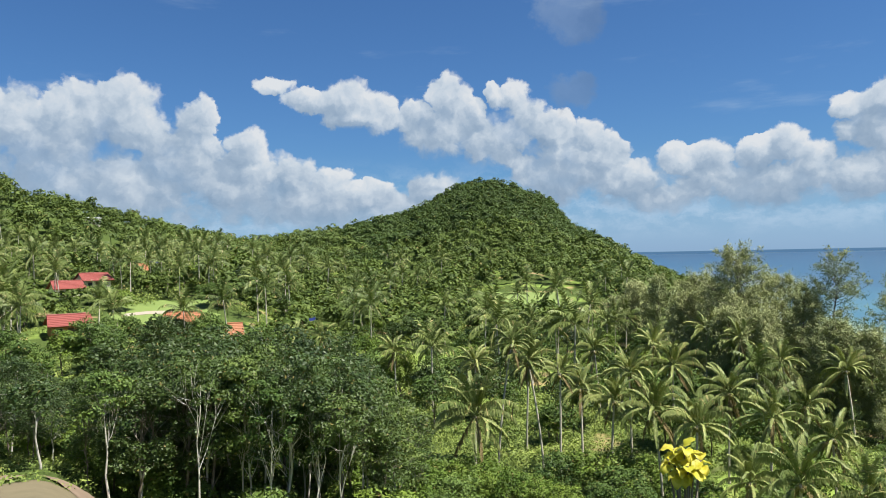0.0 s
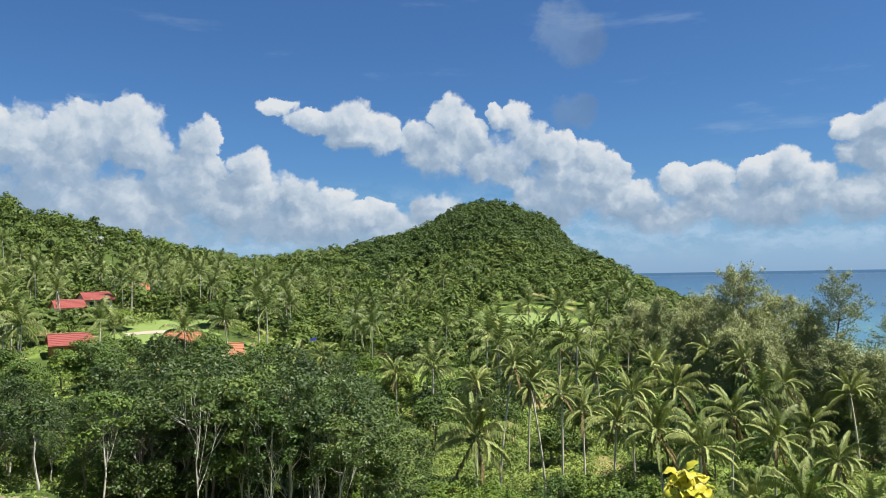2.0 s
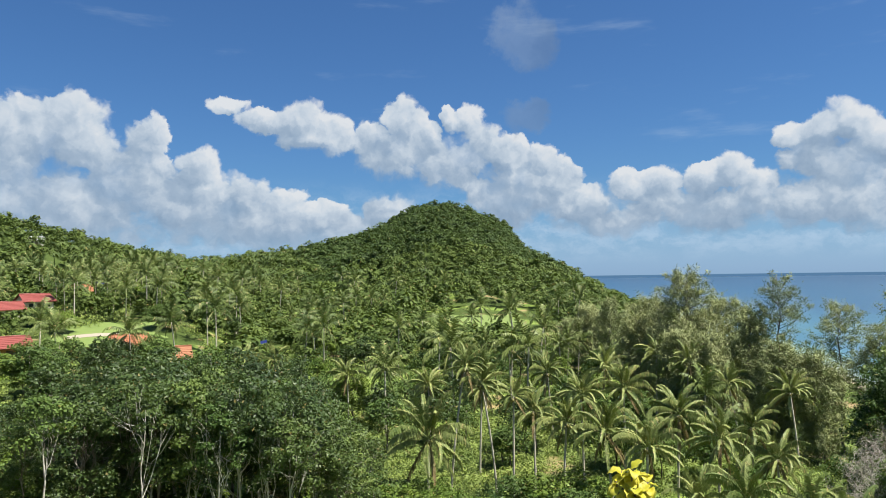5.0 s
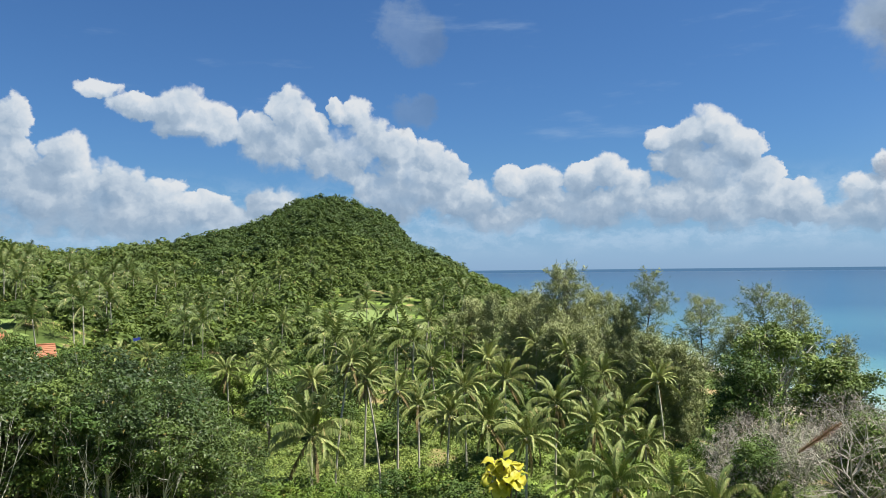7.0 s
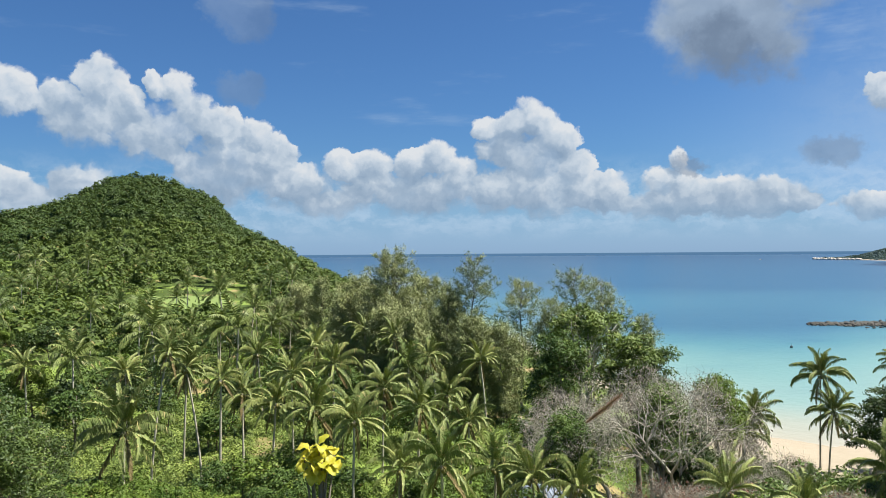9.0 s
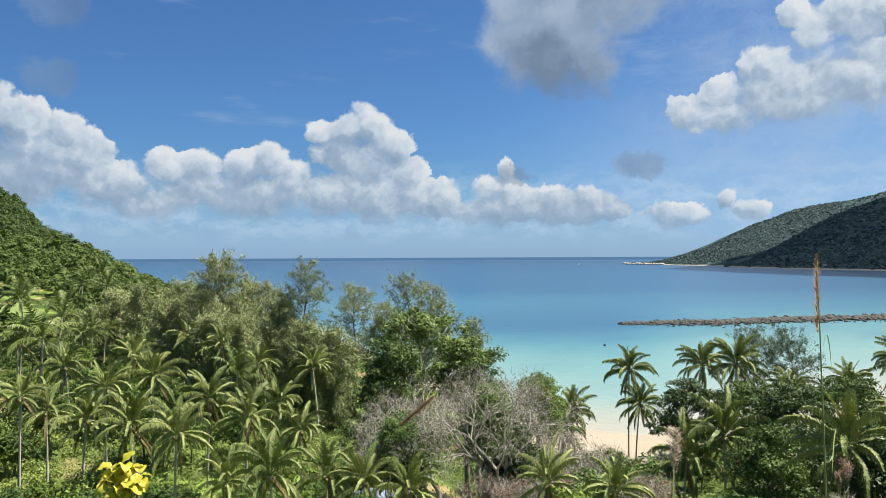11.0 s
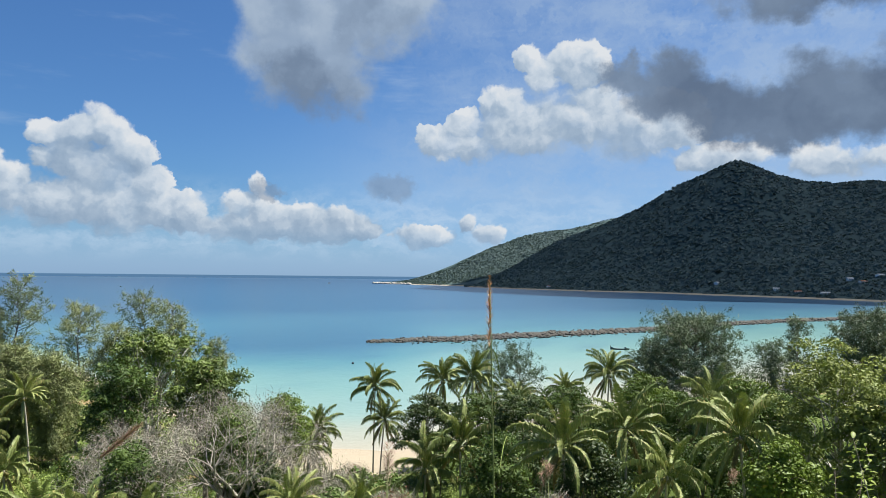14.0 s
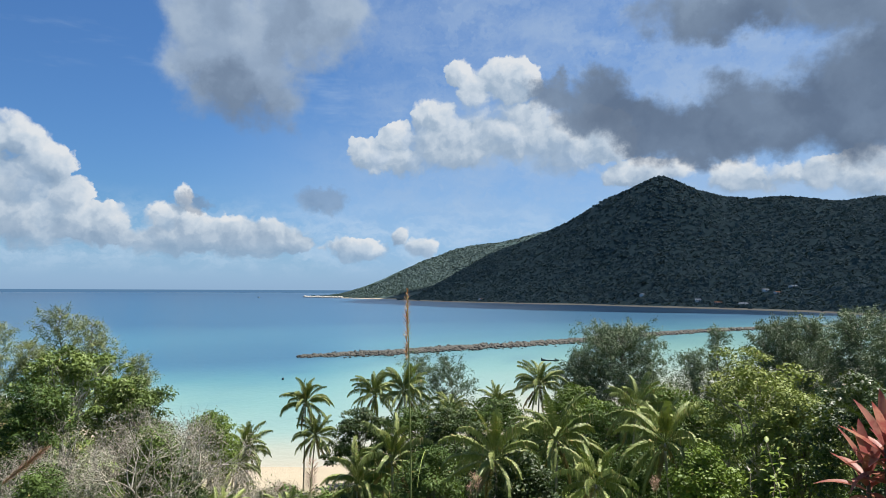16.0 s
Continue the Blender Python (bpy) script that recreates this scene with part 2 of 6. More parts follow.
def bark_material(name, a, b, scale=3.0, rings=False):
    m, g = material(name)
    co = g.node("ShaderNodeTexCoord").outputs["Object"]
    n = g.noise(g.vec("MULTIPLY", co, (1.0, 1.0, 0.35)), scale, 5.0, 0.65)
    if rings:
        w = g.node("ShaderNodeTexWave")
        w.wave_type, w.bands_direction = "BANDS", "Z"
        g.plug(w.inputs["Vector"], co)
        w.inputs["Scale"].default_value, w.inputs["Distortion"].default_value = 1.6, 1.5
        n = g.math("ADD", g.math("MULTIPLY", n, 0.7), g.math("MULTIPLY", w.outputs["Fac"], 0.3))
    lichen = g.span(g.noise(co, scale * 0.25, 3.0), 0.45, 0.65)
    col = g.mix(n, a, b)
    col = g.mix(g.math("MULTIPLY", lichen, 0.5), col, (0.42, 0.42, 0.36))
    return finish(m, g, col, 0.85, bump=n, bump_strength=0.5, bump_distance=0.03)


LEAF_DARK = leaf_material("leaf_dark", (0.010, 0.026, 0.008), (0.072, 0.114, 0.028), specular=0.28, each=0.34)
LEAF_BELT = leaf_material("leaf_belt", (0.013, 0.034, 0.009), (0.104, 0.150, 0.035), specular=0.26, each=0.34)
LEAF_MID = leaf_material("leaf_mid", (0.024, 0.056, 0.014), (0.140, 0.205, 0.046))
LEAF_FIG = leaf_material("leaf_fig", (0.030, 0.062, 0.014), (0.165, 0.220, 0.052), specular=0.2, rough=0.5, each=0.3)
LEAF_FRESH = leaf_material("leaf_fresh", (0.045, 0.095, 0.016), (0.190, 0.255, 0.042))
LEAF_HILL = leaf_material("leaf_hill", (0.022, 0.048, 0.012), (0.160, 0.210, 0.043), rough=0.6, each=0.15, dry=0.015)
LEAF_HILL_TOP = leaf_material("leaf_hill_top", (0.017, 0.036, 0.011), (0.084, 0.130, 0.030), rough=0.6, each=0.15, dry=0.01)
LEAF_NEEDLE = leaf_material("leaf_needle", (0.150, 0.182, 0.076), (0.375, 0.395, 0.175), rough=0.6, translucent=0.08, each=0.14, dry=0.01)
# the same needles with backlit shade painted in: darker and greyer
LEAF_NEEDLE_SHADED = leaf_material("leaf_needle_shaded", (0.080, 0.116, 0.070), (0.215, 0.265, 0.160), rough=0.6, translucent=0.08, each=0.14, dry=0.01)
LEAF_OLIVE = leaf_material("leaf_olive", (0.075, 0.112, 0.030), (0.290, 0.325, 0.095), dry=0.01, specular=0.1)
# leaves over the bay: haze of the air put in as a pale blue tint
LEAF_FAR_HAZED = leaf_material("leaf_far_hazed", (0.056, 0.094, 0.098), (0.078, 0.116, 0.106), rough=0.8, translucent=0.1, each=0.06, dry=0.0)
PALM_GREEN = leaf_material("palm_green", (0.080, 0.125, 0.034), (0.350, 0.380, 0.125), old=(0.46, 0.38, 0.16), rough=0.5, dry=0.09, specular=0.22, translucent=0.12)
PALM_GROVE = leaf_material("palm_grove", (0.046, 0.082, 0.022), (0.225, 0.265, 0.078), old=(0.36, 0.30, 0.13), rough=0.5, dry=0.05, specular=0.2, translucent=0.12)
PALM_FAR = leaf_material("palm_far", (0.040, 0.070, 0.018), (0.150, 0.185, 0.050), rough=0.6, each=0.2, dry=0.03)
LEAF_BRUSH = leaf_material("leaf_brush", (0.055, 0.100, 0.024), (0.30, 0.365, 0.086))
PALM_DRY = leaf_material("palm_dry", (0.14, 0.10, 0.045), (0.30, 0.24, 0.11), rough=0.7)
TWIG_DRY = leaf_material("dry_twig_leaf", (0.19, 0.15, 0.12), (0.40, 0.34, 0.29), rough=0.8, translucent=0.15)
TWIG_RED = leaf_material("red_twig_leaf", (0.20, 0.08, 0.06), (0.42, 0.20, 0.16), rough=0.8, translucent=0.2)
GRASS_BLADE = leaf_material("grass_blade", (0.09, 0.15, 0.025), (0.24, 0.30, 0.07), rough=0.5)
BARK_PALE = bark_material("bark_pale", (0.27, 0.25, 0.21), (0.56, 0.53, 0.47))
BARK_DARK = bark_material("bark_dark", (0.06, 0.045, 0.035), (0.20, 0.16, 0.12))
BARK_PALM = bark_material("bark_palm", (0.27, 0.235, 0.18), (0.58, 0.53, 0.44), rings=True)
BARK_DEAD = bark_material("bark_dead", (0.22, 0.19, 0.15), (0.46, 0.42, 0.35), 5.0)


def ground_material():
    m, g = material("ground")
    pos = g.node("ShaderNodeNewGeometry").outputs["Position"]
    sep = g.node("ShaderNodeSeparateXYZ")
    g.plug(sep.inputs[0], pos)
    fine, broad = g.noise(pos, 1.3, 5.0, 0.65), g.noise(pos, 0.045, 4.0, 0.6)
    brush = g.mix(fine, (0.025, 0.045, 0.012), (0.085, 0.115, 0.030))
    grass = g.mix(fine, (0.11, 0.17, 0.03), (0.22, 0.29, 0.07))
    soil = g.mix(fine, (0.22, 0.13, 0.07), (0.40, 0.28, 0.17))
    # meadows lie on the valley floor, brush on the hills
    low = g.span(sep.outputs[2], 34.0, 20.0)
    col = g.mix(g.math("MULTIPLY", g.span(broad, 0.50, 0.62), low), brush, grass)
    col = g.mix(g.math("MULTIPLY", g.span(g.noise(pos, 0.09, 3.0), 0.60, 0.68), g.math("MULTIPLY", low, 0.7)), col, soil)
    sand = g.mix(g.noise(pos, 0.6, 5.0, 0.7), (0.26, 0.22, 0.155), (0.34, 0.295, 0.225))
    height = g.math("ADD", sep.outputs[2], g.math("MULTIPLY_ADD", g.noise(pos, 0.12, 3.0), 0.9, -0.45))
    col = g.mix(g.span(height, 2.5, 2.0), col, sand)
    # woods too far to tell the trees apart, haze included in their bluish colour
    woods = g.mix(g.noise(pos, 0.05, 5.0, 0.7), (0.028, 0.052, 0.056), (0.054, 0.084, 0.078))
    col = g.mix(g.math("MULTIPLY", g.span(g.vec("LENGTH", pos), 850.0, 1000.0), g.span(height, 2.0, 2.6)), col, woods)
    return finish(m, g, col, 0.95, bump=fine, bump_strength=0.6, bump_distance=0.15, specular=0.06)


def sea_material():
    m, g = material("sea")
    pos = g.node("ShaderNodeNewGeometry").outputs["Position"]
    reading = g.node("ShaderNodeAttribute")
    reading.attribute_name = "depth"
    depth = reading.outputs["Fac"]
    wob = g.math("MULTIPLY_ADD", g.noise(g.vec("MULTIPLY", pos, (1.0, 1.0, 0.0)), 0.008, 5.0, 0.6), 0.17, -0.085)
    d = g.math("ADD", depth, wob, clamp=True)
    col = g.ramp(d, [(0.0, (0.31, 0.285, 0.215)), (0.06, (0.27, 0.28, 0.22)), (0.15, (0.17, 0.26, 0.23)), (0.28, (0.125, 0.235, 0.215)),
                     (0.48, (0.060, 0.165, 0.185)), (0.62, (0.034, 0.110, 0.160)), (0.78, (0.018, 0.070, 0.128)), (1.0, (0.010, 0.044, 0.092))])
    patches = g.span(g.noise(g.vec("MULTIPLY", pos, (0.012, 0.03, 0.0)), 1.0, 4.0), 0.52, 0.72, 0.0, 0.35)
    col = g.mix(g.math("MULTIPLY", patches, g.math("MULTIPLY", g.span(depth, 0.12, 0.3), g.span(depth, 0.75, 0.55))), col, (0.02, 0.08, 0.13))
    # long bands of ruffled and smooth water
    sp = g.node("ShaderNodeSeparateXYZ")
    g.plug(sp.inputs[0], pos)
    out_at = g.vec("LENGTH", pos)
    band = g.noise(g.xyz(g.math("MULTIPLY", g.math("ARCTAN2", sp.outputs[0], sp.outputs[1]), 3.0), g.math("MULTIPLY", g.math("LOGARITHM", out_at, 2.0), 5.0)), 1.0, 4.0, 0.6)
    col = g.mix(g.math("MULTIPLY", g.span(band, 0.52, 0.72), g.math("MULTIPLY", g.span(out_at, 350.0, 900.0), 0.45)), col, (0.020, 0.075, 0.135))
    ripple = g.noise(g.vec("MULTIPLY", pos, (1.0, 1.0, 0.0)), 0.55, 4.0, 0.6)
    swell = g.noise(g.vec("MULTIPLY", pos, (1.0, 1.0, 0.0)), 0.05, 3.0, 0.6)
    h = g.math("ADD", ripple, g.math("MULTIPLY", swell, 2.0))
    return finish(m, g, col, 0.28, bump=h, bump_strength=0.35, bump_distance=0.25, specular=0.22)


GROUND, SEA = ground_material(), sea_material()


def plain_material(name, a, b, scale=2.0, rough=0.7, bump=0.2, metallic=0.0):
    m, g = material(name)
    co = g.node("ShaderNodeTexCoord").outputs["Object"]
    info = g.node("ShaderNodeObjectInfo").outputs["Random"]
    n = g.noise(co, scale, 6.0, 0.65)
    k = g.math("ADD", g.math("MULTIPLY", n, 0.8), g.math("MULTIPLY", info, 0.2))
    return finish(m, g, g.mix(k, a, b), rough, bump=n, bump_strength=bump, bump_distance=0.02, metallic=metallic)


ROOF_RED = plain_material("roof_red", (0.15, 0.028, 0.022), (0.24, 0.052, 0.040), 1.5, 0.6)
ROOF_ORANGE = plain_material("roof_orange", (0.24, 0.085, 0.035), (0.34, 0.135, 0.060), 1.5, 0.7)
WALL_CREAM = plain_material("wall_cream", (0.55, 0.48, 0.38), (0.75, 0.70, 0.60), 0.8, 0.85)
WALL_ORANGE = plain_material("wall_orange", (0.38, 0.16, 0.06), (0.50, 0.24, 0.11), 0.8, 0.85)
GLASS_DARK = plain_material("window_glass", (0.015, 0.02, 0.025), (0.03, 0.035, 0.04), 1.0, 0.1, 0.0)
WOOD_DARK = plain_material("dark_wood", (0.06, 0.035, 0.02), (0.16, 0.10, 0.06), 3.0)
BLUE_TARP = plain_material("blue_tarp", (0.004, 0.008, 0.06), (0.008, 0.018, 0.12), 2.0, 0.45)
ROCK = plain_material("rock", (0.016, 0.016, 0.013), (0.070, 0.066, 0.054), 1.2, 0.85, 0.6)
DIRT = plain_material("dirt", (0.10, 0.068, 0.042), (0.27, 0.20, 0.14), 0.45, 0.95, 0.8)
PATH = plain_material("path", (0.24, 0.20, 0.15), (0.36, 0.31, 0.25), 0.7, 0.9)
BOAT_DARK = plain_material("boat_hull", (0.02, 0.03, 0.035), (0.06, 0.08, 0.09), 2.0, 0.5)


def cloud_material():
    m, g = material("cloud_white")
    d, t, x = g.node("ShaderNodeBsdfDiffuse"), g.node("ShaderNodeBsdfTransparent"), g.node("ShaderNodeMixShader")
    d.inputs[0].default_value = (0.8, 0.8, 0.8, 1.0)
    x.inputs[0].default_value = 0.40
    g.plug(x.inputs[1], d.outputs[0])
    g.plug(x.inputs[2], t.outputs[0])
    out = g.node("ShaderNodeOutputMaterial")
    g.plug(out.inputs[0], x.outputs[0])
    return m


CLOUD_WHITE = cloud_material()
SOIL = plain_material("soil", (0.08, 0.07, 0.035), (0.20, 0.16, 0.09), 0.8, 0.95, 0.8)
TIN = plain_material("tin", (0.28, 0.33, 0.40), (0.42, 0.47, 0.54), 1.5, 0.4, 0.1)
ROOF_GREY = plain_material("roof_grey", (0.35, 0.35, 0.34), (0.5, 0.5, 0.48), 1.0, 0.7)
LAWN = plain_material("lawn", (0.09, 0.145, 0.025), (0.17, 0.22, 0.055), 0.5, 0.9, 0.5)

# ---- meshes ----


def mesh_of(name, verts, faces, mat, smooth=False):
    me = bpy.data.meshes.new(name)
    if isinstance(faces, np.ndarray):
        n, k = faces.shape
        me.vertices.add(len(verts))
        me.vertices.foreach_set("co", np.asarray(verts, np.float32).ravel())
        me.loops.add(n * k)
        me.loops.foreach_set("vertex_index", faces.astype(np.int32).ravel())
        me.polygons.add(n)
        me.polygons.foreach_set("loop_start", np.arange(0, n * k, k, dtype=np.int32))
    else:
        me.from_pydata([tuple(v) for v in verts], [], faces)
    me.materials.append(mat)
    if smooth:
        me.shade_smooth()
    me.update()
    return me


def attach(name, me, parent=None, m=None, label=""):
    ob = new(name, me)
    if parent is not None:
        ob.parent = parent
    if m is not None:
        ob.matrix_local = m
    if label:
        ob["label"] = label
    return ob


class Shape:
    """Collects vertices and faces."""

    def __init__(self):
        self.v, self.f = [], []

    def add(self, verts, faces):
        k = len(self.v)
        self.v.extend(verts)
        self.f.extend([tuple(i + k for i in f) for f in faces])

    def tube(self, path, radii, sides=6, cap=True):
        path = [Vector(p) for p in path]
        rings = []
        for i, (p, r) in enumerate(zip(path, radii)):
            d = (path[min(i + 1, len(path) - 1)] - path[max(i - 1, 0)]).normalized()
            a = d.orthogonal().normalized() if abs(d.z) < 0.95 else d.cross(Vector((0, 1, 0))).normalized()
            b = d.cross(a)
            rings.append([tuple(p + (a * math.cos(t) + b * math.sin(t)) * r) for t in (2 * math.pi * j / sides for j in range(sides))])
        faces = [(i * sides + j, i * sides + (j + 1) % sides, (i + 1) * sides + (j + 1) % sides, (i + 1) * sides + j)
                 for i in range(len(rings) - 1) for j in range(sides)]
        if cap:
            faces += [tuple(range((len(rings) - 1) * sides, len(rings) * sides)), tuple(range(sides - 1, -1, -1))]
        self.add([p for r in rings for p in r], faces)

    def box(self, lo, hi):
        (a, b, c), (d, e, f) = lo, hi
        self.add([(a, b, c), (d, b, c), (d, e, c), (a, e, c), (a, b, f), (d, b, f), (d, e, f), (a, e, f)],
                 [(0, 3, 2, 1), (4, 5, 6, 7), (0, 1, 5, 4), (1, 2, 6, 5), (2, 3, 7, 6), (3, 0, 4, 7)])

    def leaves(self, arrays):
        v, f = arrays
        self.add([tuple(x) for x in v.tolist()], [tuple(x) for x in f.tolist()])

    def mesh(self, name, mat, smooth=False):
        return mesh_of(name, self.v, self.f, mat, smooth)


def unit(a):
    return a / np.maximum(np.linalg.norm(a, axis=-1, keepdims=True), 1e-9)


def leaf_cards(rng, at, normal, size, aspect=0.55, fold=0.15, triangles=False):
    """One small pointed leaf at each place, facing about along its normal."""
    n = len(at)
    normal = unit(normal)
    along = unit(np.cross(normal, rng.normal(size=(n, 3))))
    side = np.cross(normal, along)
    size = np.broadcast_to(size, (n,))[:, None] * rng.uniform(0.65, 1.3, (n, 1))
    if triangles:
        v = np.stack([at - along * size * 0.5 - side * size * aspect * 0.6, at - along * size * 0.3 + side * size * aspect * 0.6, at + along * size * 0.6], 1)
        f = np.arange(3 * n).reshape(n, 3)
    else:
        lift = normal * size * fold
        v = np.stack([at - along * size * 0.5, at + side * size * aspect * 0.5 + lift, at + along * size * 0.5, at - side * size * aspect * 0.5 + lift], 1)
        f = np.arange(4 * n).reshape(n, 4)
    return v.reshape(-1, 3), f


def crown_cards(rng, lumps, radius, per_lump, size, aspect=0.55, flat=0.75, triangles=False, droop=0.0, ruffle=0.45):
    """Leaves on the outside of many small rounded lumps."""
    n = len(lumps)
    d = unit(rng.normal(size=(n, per_lump, 3)))
    d[..., 2] = np.where(d[..., 2] < -0.3, -d[..., 2], d[..., 2])
    rad = np.broadcast_to(radius, (n,))[:, None, None] * rng.uniform(0.55, 1.08, (n, per_lump, 1))
    at = lumps[:, None, :] + d * rad * np.array([1, 1, flat])
    normal = d * 0.8 + rng.normal(size=d.shape) * ruffle + np.array([0, 0, 0.35 - droop])
    return leaf_cards(rng, at.reshape(-1, 3), normal.reshape(-1, 3), size, aspect, triangles=triangles)


# ---- the lie of the land: azimuth in degrees clockwise from +Y, distance from the viewpoint ----


def spot(az, r, z=None):
    x, y = r * math.sin(radians(az)), r * math.cos(radians(az))
    return (x, y, ground_z(x, y) if z is None else z)


def table(az, *pairs):
    return np.interp(az, [p[0] for p in pairs], [p[1] for p in pairs])


def shore(az):
    """Distance to the waterline."""
    return table(az, (14, 700), (18, 480), (22, 370), (26, 305), (30, 262), (34, 205), (38, 170), (42, 144), (46, 131), (50, 125), (54, 123), (58, 128),
                 (64, 146), (72, 168), (80, 195), (90, 235), (100, 280), (112, 420), (125, 900))


def reef_line(az):
    return table(az, (40, 300), (52.7, 325), (60, 342), (69, 390), (76, 445), (81.7, 535), (87, 620), (91, 700))


def ridge(az):
    """Skyline of the near hills: elevation in degrees, and distance."""
    e = table(az, (-60, 7.5), (-45, 7), (-31.4, 5.87), (-29.4, 4.9), (-26.9, 4.5), (-24.4, 3.7), (-20.6, 2.6), (-16.6, 1.64), (-14.6, 1.4), (-12, 1.7), (-8, 2.3), (-3.7, 3.0),
              (-1, 4.1), (1.7, 5.5), (4, 5.7), (6.2, 5.0), (8.4, 4.2), (9.6, 2.6), (10.4, 1.8), (12.2, 1.08), (13.8, 0.2), (15.5, -0.7), (19.5, -2.0), (24, -3.2))
    d = table(az, (-60, 380), (-31, 420), (-20, 450), (-14, 480), (-4, 520), (4, 545), (9, 540), (12, 510), (15.5, 450), (19.5, 370), (24, 320))
    return e, d


def far_ridge(az):
    e = table(az, (60.3, -1.3), (61, -0.7), (63.6, 0.6), (66.3, 1.9), (69, 3.2), (71.6, 4.45), (73.4, 5.3), (75.1, 6.3), (76.9, 7.1), (78.6, 7.95), (80.7, 8.72), (82.3, 8.15), (85.1, 6.85), (87.7, 6.6), (90.7, 6.65), (95, 6.45), (105, 6.4), (118, 4), (130, -1.1))
    d = table(az, (60, 1950), (70, 2150), (81, 2050), (92, 2050), (130, 2200))
    s = table(az, (60.5, 1885), (64.7, 1650), (70.4, 1490), (74.7, 1450), (78.8, 1340), (83, 1270), (87, 1200), (91, 1130), (100, 900), (112, 600), (130, 1000))
    return e, d, s


def cape_ridge(az):
    e = table(az, (53.6, -0.68), (54.5, -0.55), (55.7, -0.35), (57.4, 0.15), (59.2, 0.78), (61, 1.85), (62.3, 2.55), (64.5, 3.05), (67.2, 3.65), (69, 4.05), (71.6, 4.5), (74, 4.4), (77, 2.5), (80, 0))
    d = table(az, (53.6, 2480), (60, 2750), (67, 2850), (80, 2900))
    s = table(az, (53.6, 2440), (57, 2200), (61, 2000), (80, 2100))
    return e, d, s


def smooth01(t):
    t = np.clip(t, 0, 1)
    return t * t * (3 - 2 * t)


def rises(r, stops):
    """Smooth height along a ray through (distance, height) stops, arrays all."""
    z = np.zeros_like(r) + stops[0][1]
    for (r0, z0), (r1, z1) in zip(stops, stops[1:]):
        t = np.clip((r - r0) / np.maximum(r1 - r0, 1e-6), 0, 1)
        t = t * 0.55 + smooth01(t) * 0.45
        z = np.where(r >= r0, z0 + (z1 - z0) * t, z)
    return z


def height(az, r):
    az, r = np.asarray(az, float), np.asarray(r, float)
    # towards the hill
    e, d = ridge(az)
    top = EYE + d * np.tan(np.radians(e)) - 6.0
    w = smooth01((-9 - az) / 9)
    far_left = smooth01((-20 - az) / 10)
    inland = rises(r, [(0, 28.35), (3, 28.1), (10, 25.0), (30, 16.0 + 4.2 * far_left), (48, 10.5 + 1.5 * w + 6.2 * far_left), (75, 8.0 + 3.5 * w + 1.5 * far_left), (130, 9.5 + 4.5 * w),
                       (170, 11 + 7 * w), (230, 13.0 + 10.5 * w), (290, 19 + 7 * w), (d, top), (d + 130, top * 0.75), (d + 420, -4), (6000, -8)])
    # towards the bay
    s = shore(az)
    bay = rises(r, [(0, 28.35), (3, 28.1), (10, 24.2), (30, 14.5), (58, 7.0), (s - 34, 3.0), (s - 14, 2.0), (s, 0.0), (s + 45, -1.2), (s + 200, -3.0), (6000, -8)])
    k = smooth01((az - 13) / 11)
    z = inland * (1 - k) + bay * k
    # the mountain and the cape across the bay
    for (e, d, s), lo, hi in ((far_ridge(az), 60.3, 130.0), (cape_ridge(az), 53.6, 80.0)):
        top = EYE + d * np.tan(np.radians(e)) - 5
        m = rises(r, [(0, -50.0), (s - 60, -12), (s, 0.4), (s + 16, 2.0), (s + 30, 4.0), (s + (d - s) * 0.25, np.maximum(top * 0.17, 4)), (d, top), (d + 500, top * 0.6), (d + 1400, -12)])
        z = np.where((az > lo) & (az < hi), np.maximum(z, m), z)
    # the hillside behind
    b = smooth01((np.abs(az - 215 + 360 * (az < 35)) * -1 + 110) / 50)
    b = np.where((az > 110) | (az < -70), smooth01((np.where(az < 0, az + 360, az) - 115) / 40) * smooth01((310 - np.where(az < 0, az + 360, az)) / 30), 0)
    back = rises(r, [(0, 28.35), (3, 28.3), (20, 30), (120, 52), (400, 90), (6000, 60)])
    return z * (1 - b) + back * b


def lumps_of(x, y, z0, r):
    """Small uneven relief."""
    amp = np.clip((r - 20) / 60, 0, 1) * np.clip(z0 / 6, 0, 1)
    far = np.clip((r - 900) / 500, 0, 1) * np.clip(z0 / 60, 0, 1)
    a = np.sin(x * 0.07 + 1.3 * np.sin(y * 0.05)) + np.sin(y * 0.083 + 1.1 * np.sin(x * 0.043))
    b = np.sin(x * 0.013 + 2 * np.sin(y * 0.009)) + np.sin(y * 0.017 + 1.5 * np.sin(x * 0.011)) + 0.5 * np.sin(x * 0.05 + y * 0.04)
    return amp * a * 0.45 * (1 - 0.6 * far) + far * b * 6.0


def ground_z(x, y):
    az, r = math.degrees(math.atan2(x, y)), math.hypot(x, y)
    z = height(np.array([az]), np.array([r]))
    return float((z + lumps_of(np.array([x]), np.array([y]), z, np.array([r])))[0])


def ground_zs(x, y):
    az, r = np.degrees(np.arctan2(x, y)), np.hypot(x, y)
    z = height(az, r)
    return z + lumps_of(x, y, z, r)


def polar_sheet(azs, rs, closed):
    A, R = np.meshgrid(azs, rs, indexing="ij")
    x, y = R * np.sin(np.radians(A)), R * np.cos(np.radians(A))
    n, m = len(azs), len(rs)
    i, j = np.meshgrid(np.arange(n if closed else n - 1), np.arange(m - 1), indexing="ij")
    i2 = (i + 1) % n
    f = np.stack([i * m + j, i2 * m + j, i2 * m + j + 1, i * m + j + 1], -1).reshape(-1, 4)
    return A.ravel(), R.ravel(), x.ravel(), y.ravel(), f


